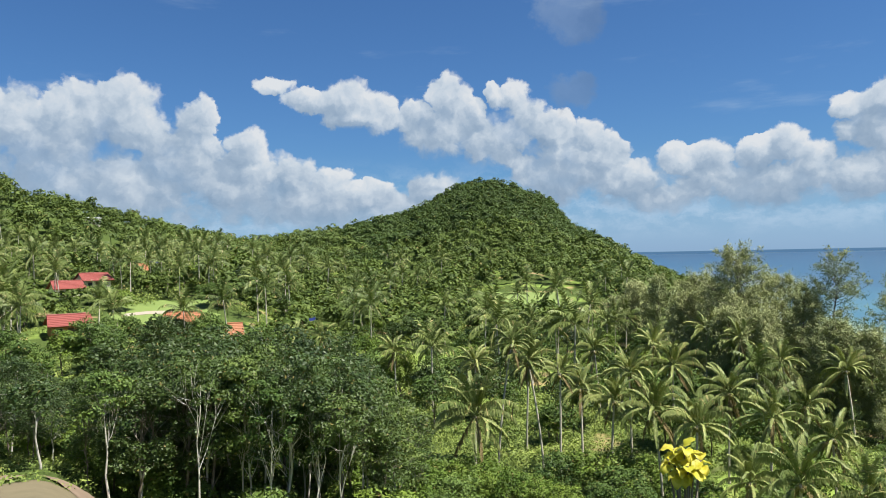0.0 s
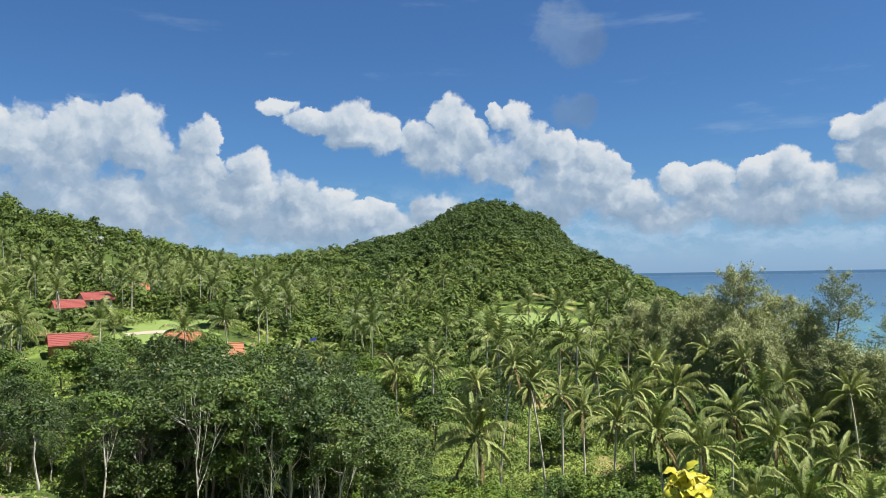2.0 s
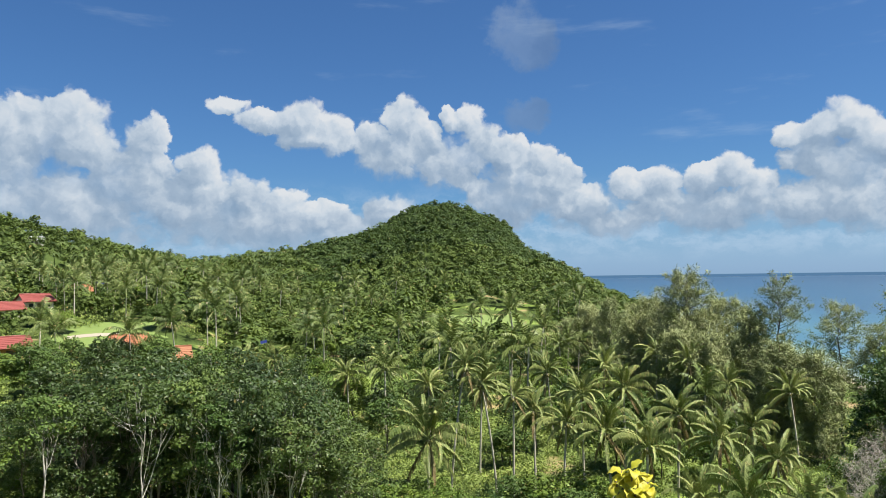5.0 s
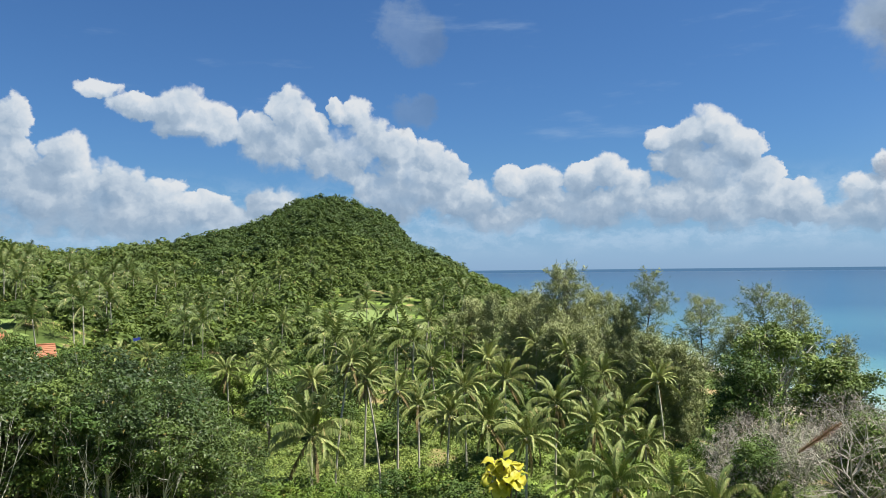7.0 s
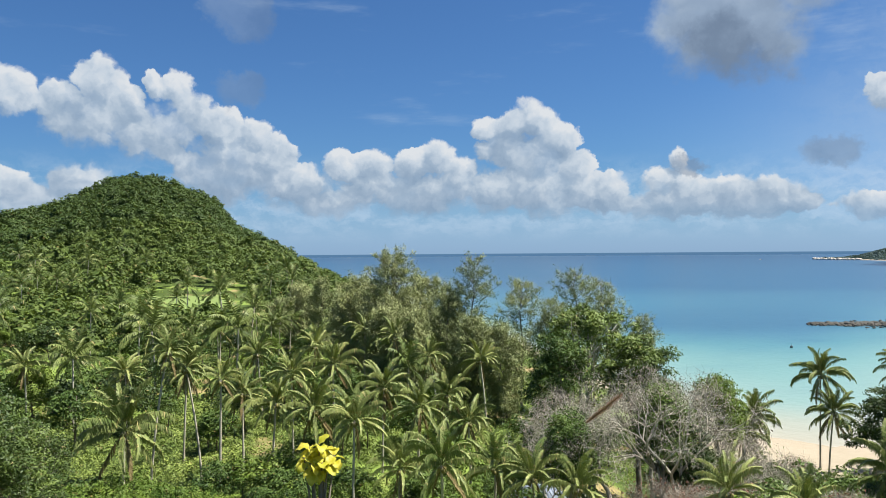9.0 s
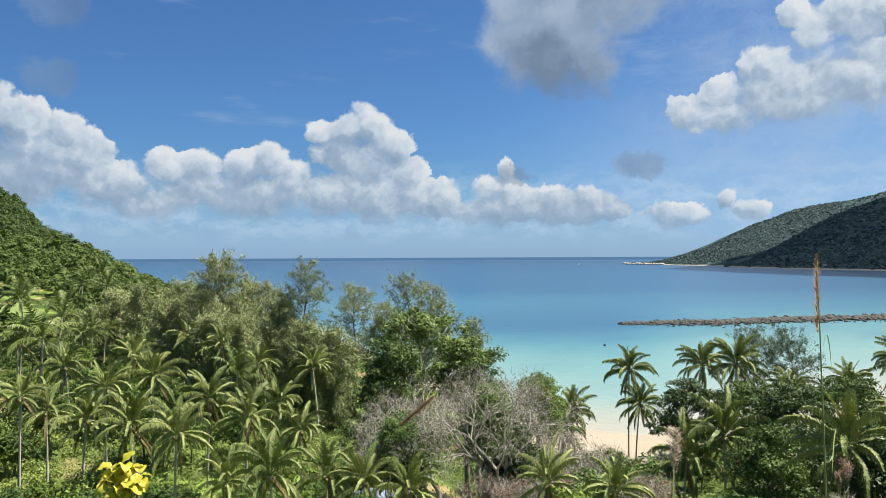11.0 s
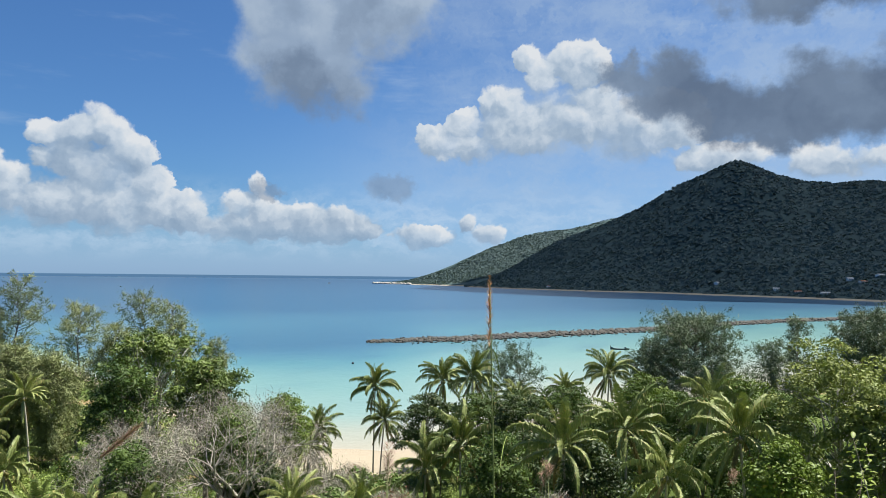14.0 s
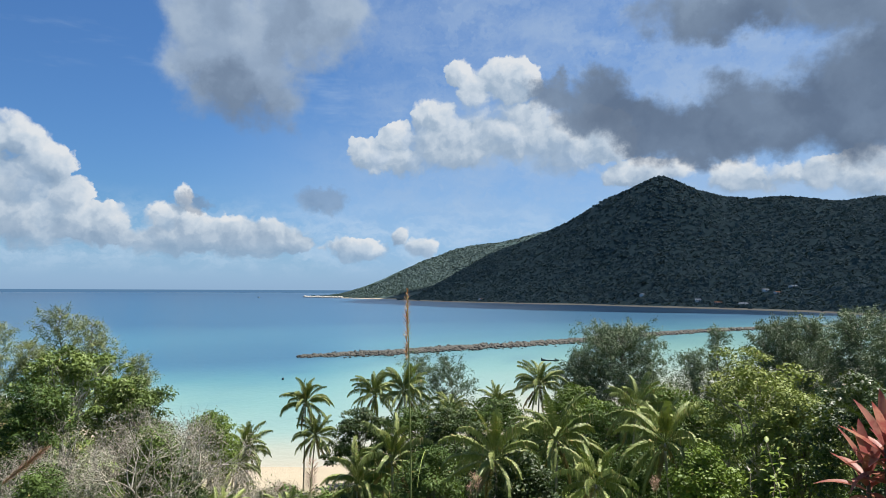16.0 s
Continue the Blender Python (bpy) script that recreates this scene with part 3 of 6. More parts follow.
azs = np.concatenate([np.arange(-60, 131, 0.75), np.arange(134, 300, 4.0)])
rs = np.concatenate([np.array([0.0]), np.geomspace(1.0, 20, 14), np.geomspace(24, 800, 70), np.geomspace(840, 4990, 150)])
A, R, X, Y, F = polar_sheet(azs, rs, True)
A = (A + 180) % 360 - 180
Z = height(A, R)
Z = Z + lumps_of(X, Y, Z, R)
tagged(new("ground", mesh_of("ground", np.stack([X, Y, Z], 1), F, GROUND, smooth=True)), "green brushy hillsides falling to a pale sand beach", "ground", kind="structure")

# the sea, with its depth as an attribute
azs = np.concatenate([np.arange(8, 131, 1.0), np.arange(134, 368, 6.0)])
rs = np.concatenate([np.geomspace(80, 900, 70), np.geomspace(940, 4990, 30)])
A, R, X, Y, F = polar_sheet(azs, rs, True)
A = (A + 180) % 360 - 180
S, L = shore(A), np.maximum(reef_line(A), shore(A) + 80)
inner = (R - S) / (L - S)
depth = np.where(inner < 1, np.clip(inner, 0, 1) * 0.5, 0.5 + np.clip((R - L) / 320, 0, 1) * 0.28 + np.clip((R - L - 320) / 2200, 0, 1) * 0.22)
depth = np.clip(depth + np.clip((60 - A) / 40, 0, 0.2) * np.clip((R - S) / 150, 0, 1) * np.clip((1.9 - inner) / 0.9, 0, 1), 0, 1)
sea_me = mesh_of("sea", np.stack([X, Y, np.zeros_like(X)], 1), F, SEA, smooth=True)
att = sea_me.attributes.new("depth", "FLOAT", "POINT")
att.data.foreach_set("value", depth.astype(np.float32))
tagged(new("water", sea_me), "calm tropical sea, turquoise over sand and deep blue offshore", "sea", kind="structure")

# ---- vegetation ----


def unit_lumps(rng, n, inner=0.4, low=-0.55):
    d = unit(rng.normal(size=(n, 3)))
    d[:, 2] = np.where(d[:, 2] < low, -d[:, 2], d[:, 2])
    return d * (rng.uniform(inner ** 2, 1, (n, 1)) ** 0.5)


def limb_path(rng, a, b, sag=0.15, steps=4, wobble=0.05):
    a, b = np.array(a, float), np.array(b, float)
    out = []
    for i in range(steps + 1):
        t = i / steps
        p = a + (b - a) * t
        p[2] += sag * np.linalg.norm(b - a) * math.sin(math.pi * t) * 0.5
        if 0 < i < steps:
            p = p + rng.normal(size=3) * np.linalg.norm(b - a) * wobble
        out.append(tuple(p))
    return out


def grow_tree(seed, name, height_m, spread, crown_from, trunk_r, n_limbs, n_lumps, lump_r, per_lump, leaf, bark, foliage,
              aspect=0.55, flat=0.75, fork=0.45, inner=0.4, droop=0.0, taper_top=0.0, bare=0.0, triangles=False):
    """A tree as an empty at its foot with a trunk (and limbs) and a crown of small leaves."""
    rng = np.random.default_rng(seed)
    base = new(name)
    wood = Shape()
    lean = rng.normal(size=2) * 0.035 * height_m
    top = (lean[0], lean[1], height_m * 0.86)
    path = limb_path(rng, (0, 0, -0.5), top, 0.0, 6, 0.012)
    wood.tube(path, [trunk_r * (1.25 if i == 0 else 1) * (1 - 0.82 * i / 6) for i in range(7)], 8)
    zc, hz = height_m * (crown_from + 1) / 2, height_m * (1 - crown_from) / 2
    lumps = unit_lumps(rng, n_lumps, inner) * np.array([spread, spread, hz])
    if taper_top:
        k = 1 - taper_top * np.clip(lumps[:, 2:3] / hz * 0.5 + 0.5, 0, 1)
        lumps[:, :2] *= k
    lumps = lumps * rng.uniform(0.82, 1.12, (n_lumps, 1)) + np.array([lean[0] * 0.7, lean[1] * 0.7, zc])
    lumps[:, 2] = np.minimum(lumps[:, 2], height_m * 1.0)
    for k in rng.choice(n_lumps, min(n_limbs, n_lumps), replace=False):
        t = rng.uniform(fork, 0.9)
        i = min(int(t * 6), 5)
        start = np.array(path[i]) * (1 - (t * 6 - i)) + np.array(path[i + 1]) * (t * 6 - i)
        if start[2] > lumps[k][2]:
            start[2] = max(height_m * fork * 0.9, lumps[k][2] - 1.0)
            start[:2] = np.array(path[min(int(start[2] / height_m / 0.86 * 6), 6)])[:2]
        r = trunk_r * rng.uniform(0.18, 0.34)
        q = limb_path(rng, start, lumps[k], 0.12)
        wood.tube(q, [r * (1 - 0.85 * j / 4) for j in range(5)], 5, cap=False)
        for _ in range(2):
            e = lumps[k] + rng.normal(size=3) * lump_r * 0.8
            wood.tube([q[2], tuple((np.array(q[3]) + e) / 2), tuple(e)], [r * 0.45, r * 0.3, r * 0.1], 4, cap=False)
    attach("trunk", wood.mesh("trunk", bark, True), base)
    keep = lumps[rng.uniform(size=n_lumps) >= bare]
    v, f = crown_cards(rng, keep, rng.uniform(0.7, 1.3, len(keep)) * lump_r, per_lump, leaf, aspect, flat, droop=droop, triangles=triangles)
    attach("crown", mesh_of("crown", v, f, foliage), base)
    return base


def casuarina(seed, height_m, spread, limbs=110, sprays=7, low=0.14, per=26, foliage=None):
    """A tall she-oak: a straight dark stem, rising limbs and hanging sprays of thin needles, with gaps between them."""
    rng = np.random.default_rng(seed)
    base = new("casuarina_tree")
    wood = Shape()
    path = limb_path(rng, (0, 0, -0.5), (rng.normal() * 0.6, rng.normal() * 0.6, height_m * 0.94), 0.0, 8, 0.012)
    r0 = 0.0105 * height_m
    wood.tube(path, [r0 * (1 - 0.93 * i / 8) for i in range(9)], 7)
    at, along, facing = [], [], []
    for k in range(limbs):
        u = (k + rng.uniform()) / limbs
        t = low + (0.97 - low) * u
        i = min(int(t * 8), 7)
        a = np.array(path[i]) * (1 - (t * 8 - i)) + np.array(path[i + 1]) * (t * 8 - i)
        reach = spread * math.sin(math.pi * (0.16 + 0.74 * u)) ** 0.8 * rng.uniform(0.5, 1.12)
        th = k * 2.4 + rng.uniform(-0.5, 0.5)
        b = a + np.array([math.cos(th), math.sin(th), 0.0]) * reach + np.array([0, 0, reach * (0.25 + 0.75 * u) * rng.uniform(0.7, 1.2)])
        b[2] = min(b[2], height_m)
        q = limb_path(rng, a, b, -0.12, 3)
        wood.tube(q, [r0 * 0.24 * (1 - 0.8 * n / 3) for n in range(4)], 3, cap=False)
        count = max(int(sprays * reach / spread + rng.uniform()), 2)
        f = rng.uniform(0.38, 1.04, (count, 1))
        hub = a + (b - a) * f + rng.normal(size=(count, 3)) * (0.10 + 0.07 * reach)
        for h in hub:
            wood.tube([tuple(a + (b - a) * max(float(np.dot(h - a, b - a) / np.dot(b - a, b - a)) - 0.15, 0.1)), tuple(h)], [r0 * 0.08, r0 * 0.03], 3, cap=False)
        limb = unit(b - a)
        cloud = rng.normal(size=(count, per, 3)) * np.array([0.24, 0.24, 0.26]) * rng.uniform(0.7, 1.5, (count, 1, 1))
        cloud = cloud + limb * rng.normal(size=(count, per, 1)) * 0.22
        p = (hub[:, None] + cloud).reshape(-1, 3)
        at.append(p)
        along.append(unit(limb * 0.35 + rng.normal(size=p.shape) * 0.45 + np.array([0, 0, -0.35])))
        facing.append(unit(cloud.reshape(-1, 3)) + rng.normal(size=p.shape) * 0.3 + np.array([0, 0, 0.45]))
    attach("trunk", wood.mesh("trunk", BARK_DARK, True), base)
    at, along = np.concatenate(at), np.concatenate(along)
    side = unit(np.cross(along, np.concatenate(facing)))
    ln = rng.uniform(0.24, 0.56, (len(at), 1))
    v = np.stack([at - side * 0.11 * ln, at + side * 0.11 * ln, at + along * ln], 1)
    attach("crown", mesh_of("crown", v.reshape(-1, 3), np.arange(3 * len(at)).reshape(-1, 3), foliage or LEAF_NEEDLE), base)
    return base


def bare_tree(seed, height_m, spread, twigs=0.5, foliage=None):
    """A dying tree: pale forked limbs, a haze of dry twigs and a few brown leaves."""
    rng = np.random.default_rng(seed)
    base = new("bare_tree")
    wood, tips = Shape(), []

    def fork(p, d, ln, r, level):
        q = [p]
        for i in range(3):
            d = unit(d + rng.normal(size=3) * 0.16 + np.array([0, 0, 0.05]))
            q.append(q[-1] + d * ln / 3)
        wood.tube([tuple(x) for x in q], [r, r * 0.85, r * 0.72, r * 0.6], 6 if level < 2 else 4 if level < 4 else 3, cap=False)
        if level == 5:
            tips.append(q[-1])
            return
        for _ in range(2 if level < 1 else 3):
            side = unit(rng.normal(size=3)) * (0.85 if level else 0.55)
            side[2] *= 0.6
            fork(q[-1] if rng.uniform() < 0.7 else q[-2], unit(d + side), ln * rng.uniform(0.62, 0.84), r * 0.58, level + 1)

    fork(np.array([0, 0, -0.4]), np.array([0.08, 0.05, 1.0]), height_m * 0.33, 0.022 * height_m, 0)
    attach("trunk", wood.mesh("trunk", BARK_DEAD, True), base)
    tips = np.array(tips)
    pick = tips[rng.uniform(size=len(tips)) < twigs]
    at = (pick[:, None, :] + rng.normal(size=(len(pick), 6, 3)) * 0.35).reshape(-1, 3)
    v, f = leaf_cards(rng, at, rng.normal(size=at.shape), 0.2, 0.4)
    attach("crown", mesh_of("crown", v, f, foliage or TWIG_DRY), base, label="sparse leaves on the twigs")
    m = 14
    a = (tips[:, None, :] + rng.normal(size=(len(tips), m, 3)) * 0.32).reshape(-1, 3)
    d = unit(rng.normal(size=a.shape) + np.array([0, 0, 0.4])) * rng.uniform(0.35, 0.95, (len(a), 1))
    w = unit(np.cross(d, rng.normal(size=d.shape))) * 0.013
    attach("twig_mass", mesh_of("twig_mass", np.stack([a - w, a + w, a + d], 1).reshape(-1, 3), np.arange(3 * len(a)).reshape(-1, 3), BARK_DEAD), base)
    return base


def frond_arrays(rng, length, rise, sag, leaflets, wide=1.0, hang=0.55, simple=False):
    """One palm leaf along +X: rachis and two rows of drooping leaflets."""
    n = 9
    pts = []
    p, ang = np.zeros(3), radians(rise)
    for i in range(n + 1):
        pts.append(p.copy())
        p = p + np.array([math.cos(ang), 0, math.sin(ang)]) * length / n
        ang -= radians(sag) / n * (0.35 + 1.3 * i / n)
    pts = np.array(pts)
    s = Shape()
    s.tube([tuple(x) for x in pts], [0.045 * (1 - 0.85 * i / n) * (length / 4) for i in range(n + 1)], 3, cap=False)
    for k in range(leaflets):
        t = 0.19 + 0.80 * (k + 0.5) / leaflets
        i = min(int(t * n), n - 1)
        a = pts[i] + (pts[i + 1] - pts[i]) * (t * n - i)
        fwd = unit(pts[i + 1] - pts[i])
        up = np.array([-fwd[2], 0, fwd[0]])
        ln = wide * (length / 4) * (math.sin(math.pi * (0.14 + 0.76 * t)) ** 0.6) * rng.uniform(0.8, 1.12)
        for sgn in (-1, 1):
            out = np.array([0, sgn, 0]) * 0.75 + fwd * (0.40 + 0.40 * t) + up * (0.30 - 0.3 * hang)
            d0 = unit(out + rng.normal(size=3) * 0.16)
            d1 = unit(out * (1 - hang) + np.array([0, 0, -hang * 2.2]) + rng.normal(size=3) * 0.15)
            w = (0.040 if not simple else 0.10) * (length / 4)
            bend = 0.42 - 0.18 * hang
            mid, tip = a + d0 * ln * bend, a + d0 * ln * bend + d1 * ln * (1.04 - bend)
            if simple:
                s.add([tuple(a - fwd * w), tuple(a + fwd * w), tuple(tip)], [(0, 1, 2)])
            else:
                s.add([tuple(a - fwd * w), tuple(a + fwd * w), tuple(mid + fwd * w * 1.1), tuple(tip), tuple(mid - fwd * w * 1.1)], [(0, 1, 2, 4), (4, 2, 3)])
    return s


def frond_kit(leaflets, simple=False):
    rng = np.random.default_rng(11)
    kit = []
    for rise, sag, hang in ((86, 26, 0.25), (75, 76, 0.58), (60, 106, 0.78), (42, 118, 0.86), (20, 112, 0.91), (-8, 84, 0.94), (-44, 44, 0.97)):
        kit.append(frond_arrays(rng, 4.0, rise, sag, leaflets, wide=0.78, hang=hang, simple=simple).mesh("frond", PALM_GREEN))
    kit.append(frond_arrays(rng, 3.6, -58, 28, leaflets, hang=0.95, simple=simple).mesh("frond", PALM_DRY))
    return kit


FRONDS = frond_kit(54)


def palm_trunk(rng, tall, lean, r=0.115):
    s = Shape()
    n = 14
    path = [(lean[0] * (i / n) ** 1.6, lean[1] * (i / n) ** 1.6, -0.5 + (tall + 0.5) * i / n) for i in range(n + 1)]
    s.tube(path, [r * (1.7 if i == 0 else 1.15 if i == 1 else 1.0 - 0.3 * i / n) * (1.06 if i % 2 else 1.0) for i in range(n + 1)], 9)
    return s.mesh("trunk", BARK_PALM, True), path[-1]


NUT = plain_material("coconut", (0.10, 0.13, 0.03), (0.30, 0.22, 0.07), 4.0, 0.5)


def nut_mesh():
    bm = bmesh.new()
    bmesh.ops.create_icosphere(bm, subdivisions=1, radius=0.15, matrix=Matrix.Diagonal((1, 1, 1.3, 1)))
    me = bpy.data.meshes.new("coconut")
    bm.to_mesh(me)
    bm.free()
    me.materials.append(NUT)
    me.shade_smooth()
    return me


NUT_MESH = nut_mesh()


def palm(seed, at, tall, size=1.0, fronds=22, label="tall coconut palm with arching green fronds", nuts=True):
    """A coconut palm with every frond a part of its own."""
    rng = np.random.default_rng(seed)
    base = new("coconut_palm")
    base.matrix_world = pose(*at, 0, 0, rng.uniform(0, 360))
    me, top = palm_trunk(rng, tall, rng.normal(size=2) * 0.05 * tall)
    attach("trunk", me, base)
    tuft = pose(*top)
    for k in range(fronds):
        t = (k + 0.5) / fronds
        kind = min(int(t * 6.4 + 0.55 + rng.uniform(-0.4, 0.4)), 6)
        dry = k >= fronds - 2 or (k == fronds - 3 and rng.uniform() < 0.5)
        me = FRONDS[7] if dry else FRONDS[max(kind, 0)]
        sc = size * rng.uniform(0.85, 1.1) * (0.8 if kind == 0 else 1.0)
        turn = pose(0, 0, 0, rng.uniform(-24, 24), rng.uniform(-14, 14), k * 137.5 + rng.uniform(-20, 20))
        attach("frond", me, base, tuft @ turn @ Matrix.Scale(sc, 4))
    if nuts:
        for k in range(6):
            th = k * 1.05 + rng.uniform(-0.3, 0.3)
            attach("coconut", NUT_MESH, base, tuft @ pose(0.24 * math.cos(th), 0.24 * math.sin(th), -0.25 - 0.12 * (k % 2)))
    return tagged(base, label, "palm", "coconut palms")


def palm_plain(seed, tall, fronds=19, leaflets=15):
    """The same palm for the far groves: trunk and one crown."""
    rng = np.random.default_rng(seed)
    base = new("coconut_palm")
    me, top = palm_trunk(rng, tall, rng.normal(size=2) * 0.05 * tall, 0.13)
    attach("trunk", me, base)
    kit = [frond_arrays(rng, 4.2, rise, sag, leaflets, hang=hang, simple=True) for rise, sag, hang in ((80, 40, 0.2), (62, 90, 0.45), (42, 110, 0.6), (18, 100, 0.7), (-20, 70, 0.8))]
    vs, fs, k0 = [], [], 0
    for k in range(fronds):
        src = kit[min(int((k + rng.uniform(-0.5, 1)) / fronds * 5), 4)]
        m = np.array(pose(*top, rng.uniform(-14, 14), rng.uniform(-9, 9), k * 137.5))
        v = np.array(src.v) * rng.uniform(0.85, 1.1) @ m[:3, :3].T + m[:3, 3]
        vs.append(v)
        fs += [tuple(i + k0 for i in f) for f in src.f]
        k0 += len(v)
    attach("crown", mesh_of("crown", np.concatenate(vs), fs, PALM_GROVE), base)
    return base


def scatter(protos, places, rng, label, category, group, size=(0.85, 1.15)):
    """Copies of a few prototypes at (x, y, z, scale); the prototypes themselves take the first places."""
    for i, (x, y, z, sc) in enumerate(places):
        k = i % len(protos)
        m = pose(x, y, z, 0, 0, rng.uniform(0, 360)) @ Matrix.Diagonal((sc * rng.uniform(*size), sc * rng.uniform(*size), sc, 1))
        if i < len(protos):
            ob = protos[k]
            ob.matrix_world = m
        else:
            ob = copy_thing(protos[k], Matrix.Identity(4))
            ob.matrix_world = m
        tagged(ob, label, category, group)


def crown_top(az):
    """Elevation of the tree tops of the nearest belt of woods."""
    return table(az, (-40, -5.5), (-31, -6.2), (-27, -7.8), (-24, -6.8), (-20, -5.2), (-16, -4.4), (-13, -5.4), (-11, -7.2), (-8, -6.6), (-5.5, -8.6), (-3, -11.5), (0, -15.0), (8, -16.0), (20, -17), (30, -16.2), (60, -16))


CLEARINGS = [(-20.5, 162, 21, 26), (-26.8, 200, 13, 16), (-27.2, 146, 9, 14), (7.2, 232, 21, 48), (-1.7, 128, 7, 12), (13.3, 195, 12, 26), (-31, 178, 9, 10), (-10, 165, 8, 10)]


def in_clearing(x, y, grow=1.0):
    hit = np.zeros(np.shape(x), bool)
    for az, r, across, along in CLEARINGS:
        a, b = math.sin(radians(az)), math.cos(radians(az))
        u, v = x * a + y * b - r, x * b - y * a
        hit |= (u / (along * grow)) ** 2 + (v / (across * grow)) ** 2 < 1
    return hit


def build_woods():
    rng = np.random.default_rng(5)

    # -- the dark belt of broadleaf trees nearest to the hillside
    dark = [grow_tree(20 + i, "broadleaf_tree", 12.0, (2.7, 2.3, 3.0, 2.1, 2.6)[i], (0.22, 0.12, 0.28, 0.16, 0.10)[i], 0.13, 18, 62, 0.84, 100, 0.22, (BARK_PALE, BARK_DARK, BARK_DARK, BARK_DARK, BARK_DARK)[i],
                      (LEAF_DARK, LEAF_BELT, LEAF_DARK, LEAF_BELT, LEAF_DARK)[i], fork=0.3, bare=0.06, inner=0.66, triangles=True) for i in range(5)]
    # -- slender trees in front of the belt, their pale trunks bare to the crown
    for i, (az, el, r, spread) in enumerate([(-29.3, -8.2, 48, 1.7), (-25.0, -7.8, 47, 1.6), (-22.8, -7.4, 50, 1.6), (-19.1, -7.4, 46, 2.6), (-13.6, -9.4, 47, 1.8), (-10.3, -9.8, 47, 1.7), (-8.7, -10.4, 47, 1.5), (-15.8, -8.0, 50, 1.6), (-33, -7.6, 50, 1.8), (-6.4, -11.5, 49, 1.6)]):
        x, y, z = spot(az, r)
        tall = EYE + r * math.tan(radians(el)) - z
        ob = grow_tree(400 + i, "slender_tree", tall, spread, 0.66 if spread > 2.5 else 0.56, 0.09, 9, 40, 0.55, 66, 0.2, BARK_PALE, (LEAF_BELT, LEAF_MID, LEAF_DARK)[i % 3], fork=0.42, inner=0.6, bare=0.12, triangles=True)
        ob.matrix_world = pose(x, y, z)
        tagged(ob, "slender tree with a pale bare trunk and small crown", "tree", "slender trees")
    bright = [grow_tree(30 + i, "broadleaf_tree", 12.0, (2.4, 2.0, 2.7)[i], (0.24, 0.14, 0.34)[i], 0.10, 18, 56, 0.80, 100, 0.22, BARK_PALE, (LEAF_MID, LEAF_FIG, LEAF_BELT)[i], fork=0.25, bare=0.12, inner=0.66, triangles=True) for i in range(3)]
    places, sunny = [], []
    for az in np.arange(-36, -2.5, 1.15):
        for row, r0 in enumerate((52, 61, 72, 86)):
            a, r = az + rng.uniform(-0.7, 0.7) + 0.5 * (row % 2), r0 + rng.uniform(-4, 4)
            x, y, z = spot(a, r)
            if row and rng.uniform() < 0.25:
                continue
            top = EYE + r * math.tan(radians(crown_top(a) - rng.uniform(0.0, 1.6) - (1.4 if row == 0 else 0)))
            if top - z > 3.5:
                (sunny if a > -16.5 and rng.uniform() < 0.75 else places).append((x, y, z, (top - z) / 12.0))
    scatter(dark, places, rng, "tall broadleaf forest tree with pale trunk and dark leaves", "tree", "forest trees", (0.9, 1.2))
    scatter(bright, sunny, rng, "broadleaf forest tree with sunlit mid-green leaves and thin pale branches", "tree", "forest trees", (0.9, 1.2))

    # -- bright shrubs under and before them
    fresh = [grow_tree(40 + i, "shrub", 4.0, 1.9, 0.12, 0.06, 9, 40, 0.62, 56, 0.22, BARK_DARK, (LEAF_FRESH, LEAF_MID, LEAF_FRESH)[i], fork=0.15, triangles=True) for i in range(3)]
    places = []
    for az in np.arange(-37, 34, 0.75):
        for r0 in (49, 56, 63):
            a, r = az + rng.uniform(-0.5, 0.5), r0 + rng.uniform(-3, 3)
            if rng.uniform() < 0.35 or (r0 == 49 and a > -3) or (a < -21 and r < 50):
                continue
            x, y, z = spot(a, r)
            places.append((x, y, z, rng.uniform(0.4, 1.05)))
    scatter(fresh, places, rng, "fresh green shrub with small leaves", "shrub", "shrubs", (0.9, 1.4))

    # -- valley floor: broadleaf trees among the palms
    valley = [grow_tree(60 + i, "grove_tree", 7.0, 2.9, 0.18, 0.13, 9, 46, 0.9, 56, 0.36, BARK_DARK, (LEAF_MID, LEAF_FRESH, LEAF_MID, LEAF_DARK)[i], fork=0.25, triangles=True) for i in range(4)]
    places = []
    for _ in range(360):
        az, r = rng.uniform(-33, 26), math.sqrt(rng.uniform(76 ** 2, 215 ** 2))
        x, y, z = spot(az, r)
        if in_clearing(np.array([x]), np.array([y]), 1.15)[0] or (az < -4 and r < 98) or (az > 16 and r > 150):
            continue
        places.append((x, y, z, rng.uniform(0.45, 1.05)))
    scatter(valley, places, rng, "leafy green tree in the valley grove", "tree", "valley trees")

    # -- palm groves of the valley and the lower slope
    grove = [palm_plain(80 + i, 8.0) for i in range(4)]
    places = []
    for _ in range(330):
        az, r = rng.uniform(-36, 24), math.sqrt(rng.uniform(92 ** 2, 330 ** 2))
        x, y, z = spot(az, r)
        if in_clearing(np.array([x]), np.array([y]), 0.9)[0] or (az < -4 and r < 120) or (az > 15 and r > 170) or (-9 < az < 13 and r > 190 and rng.uniform() < 0.7) or (2 < az < 15 and r > 145 and rng.uniform() < 0.5):
            continue
        places.append((x, y, z, rng.uniform(0.85, 1.3)))
    scatter(grove, places, rng, "coconut palm of the grove on the slope", "palm", "grove palms", (0.85, 1.05))

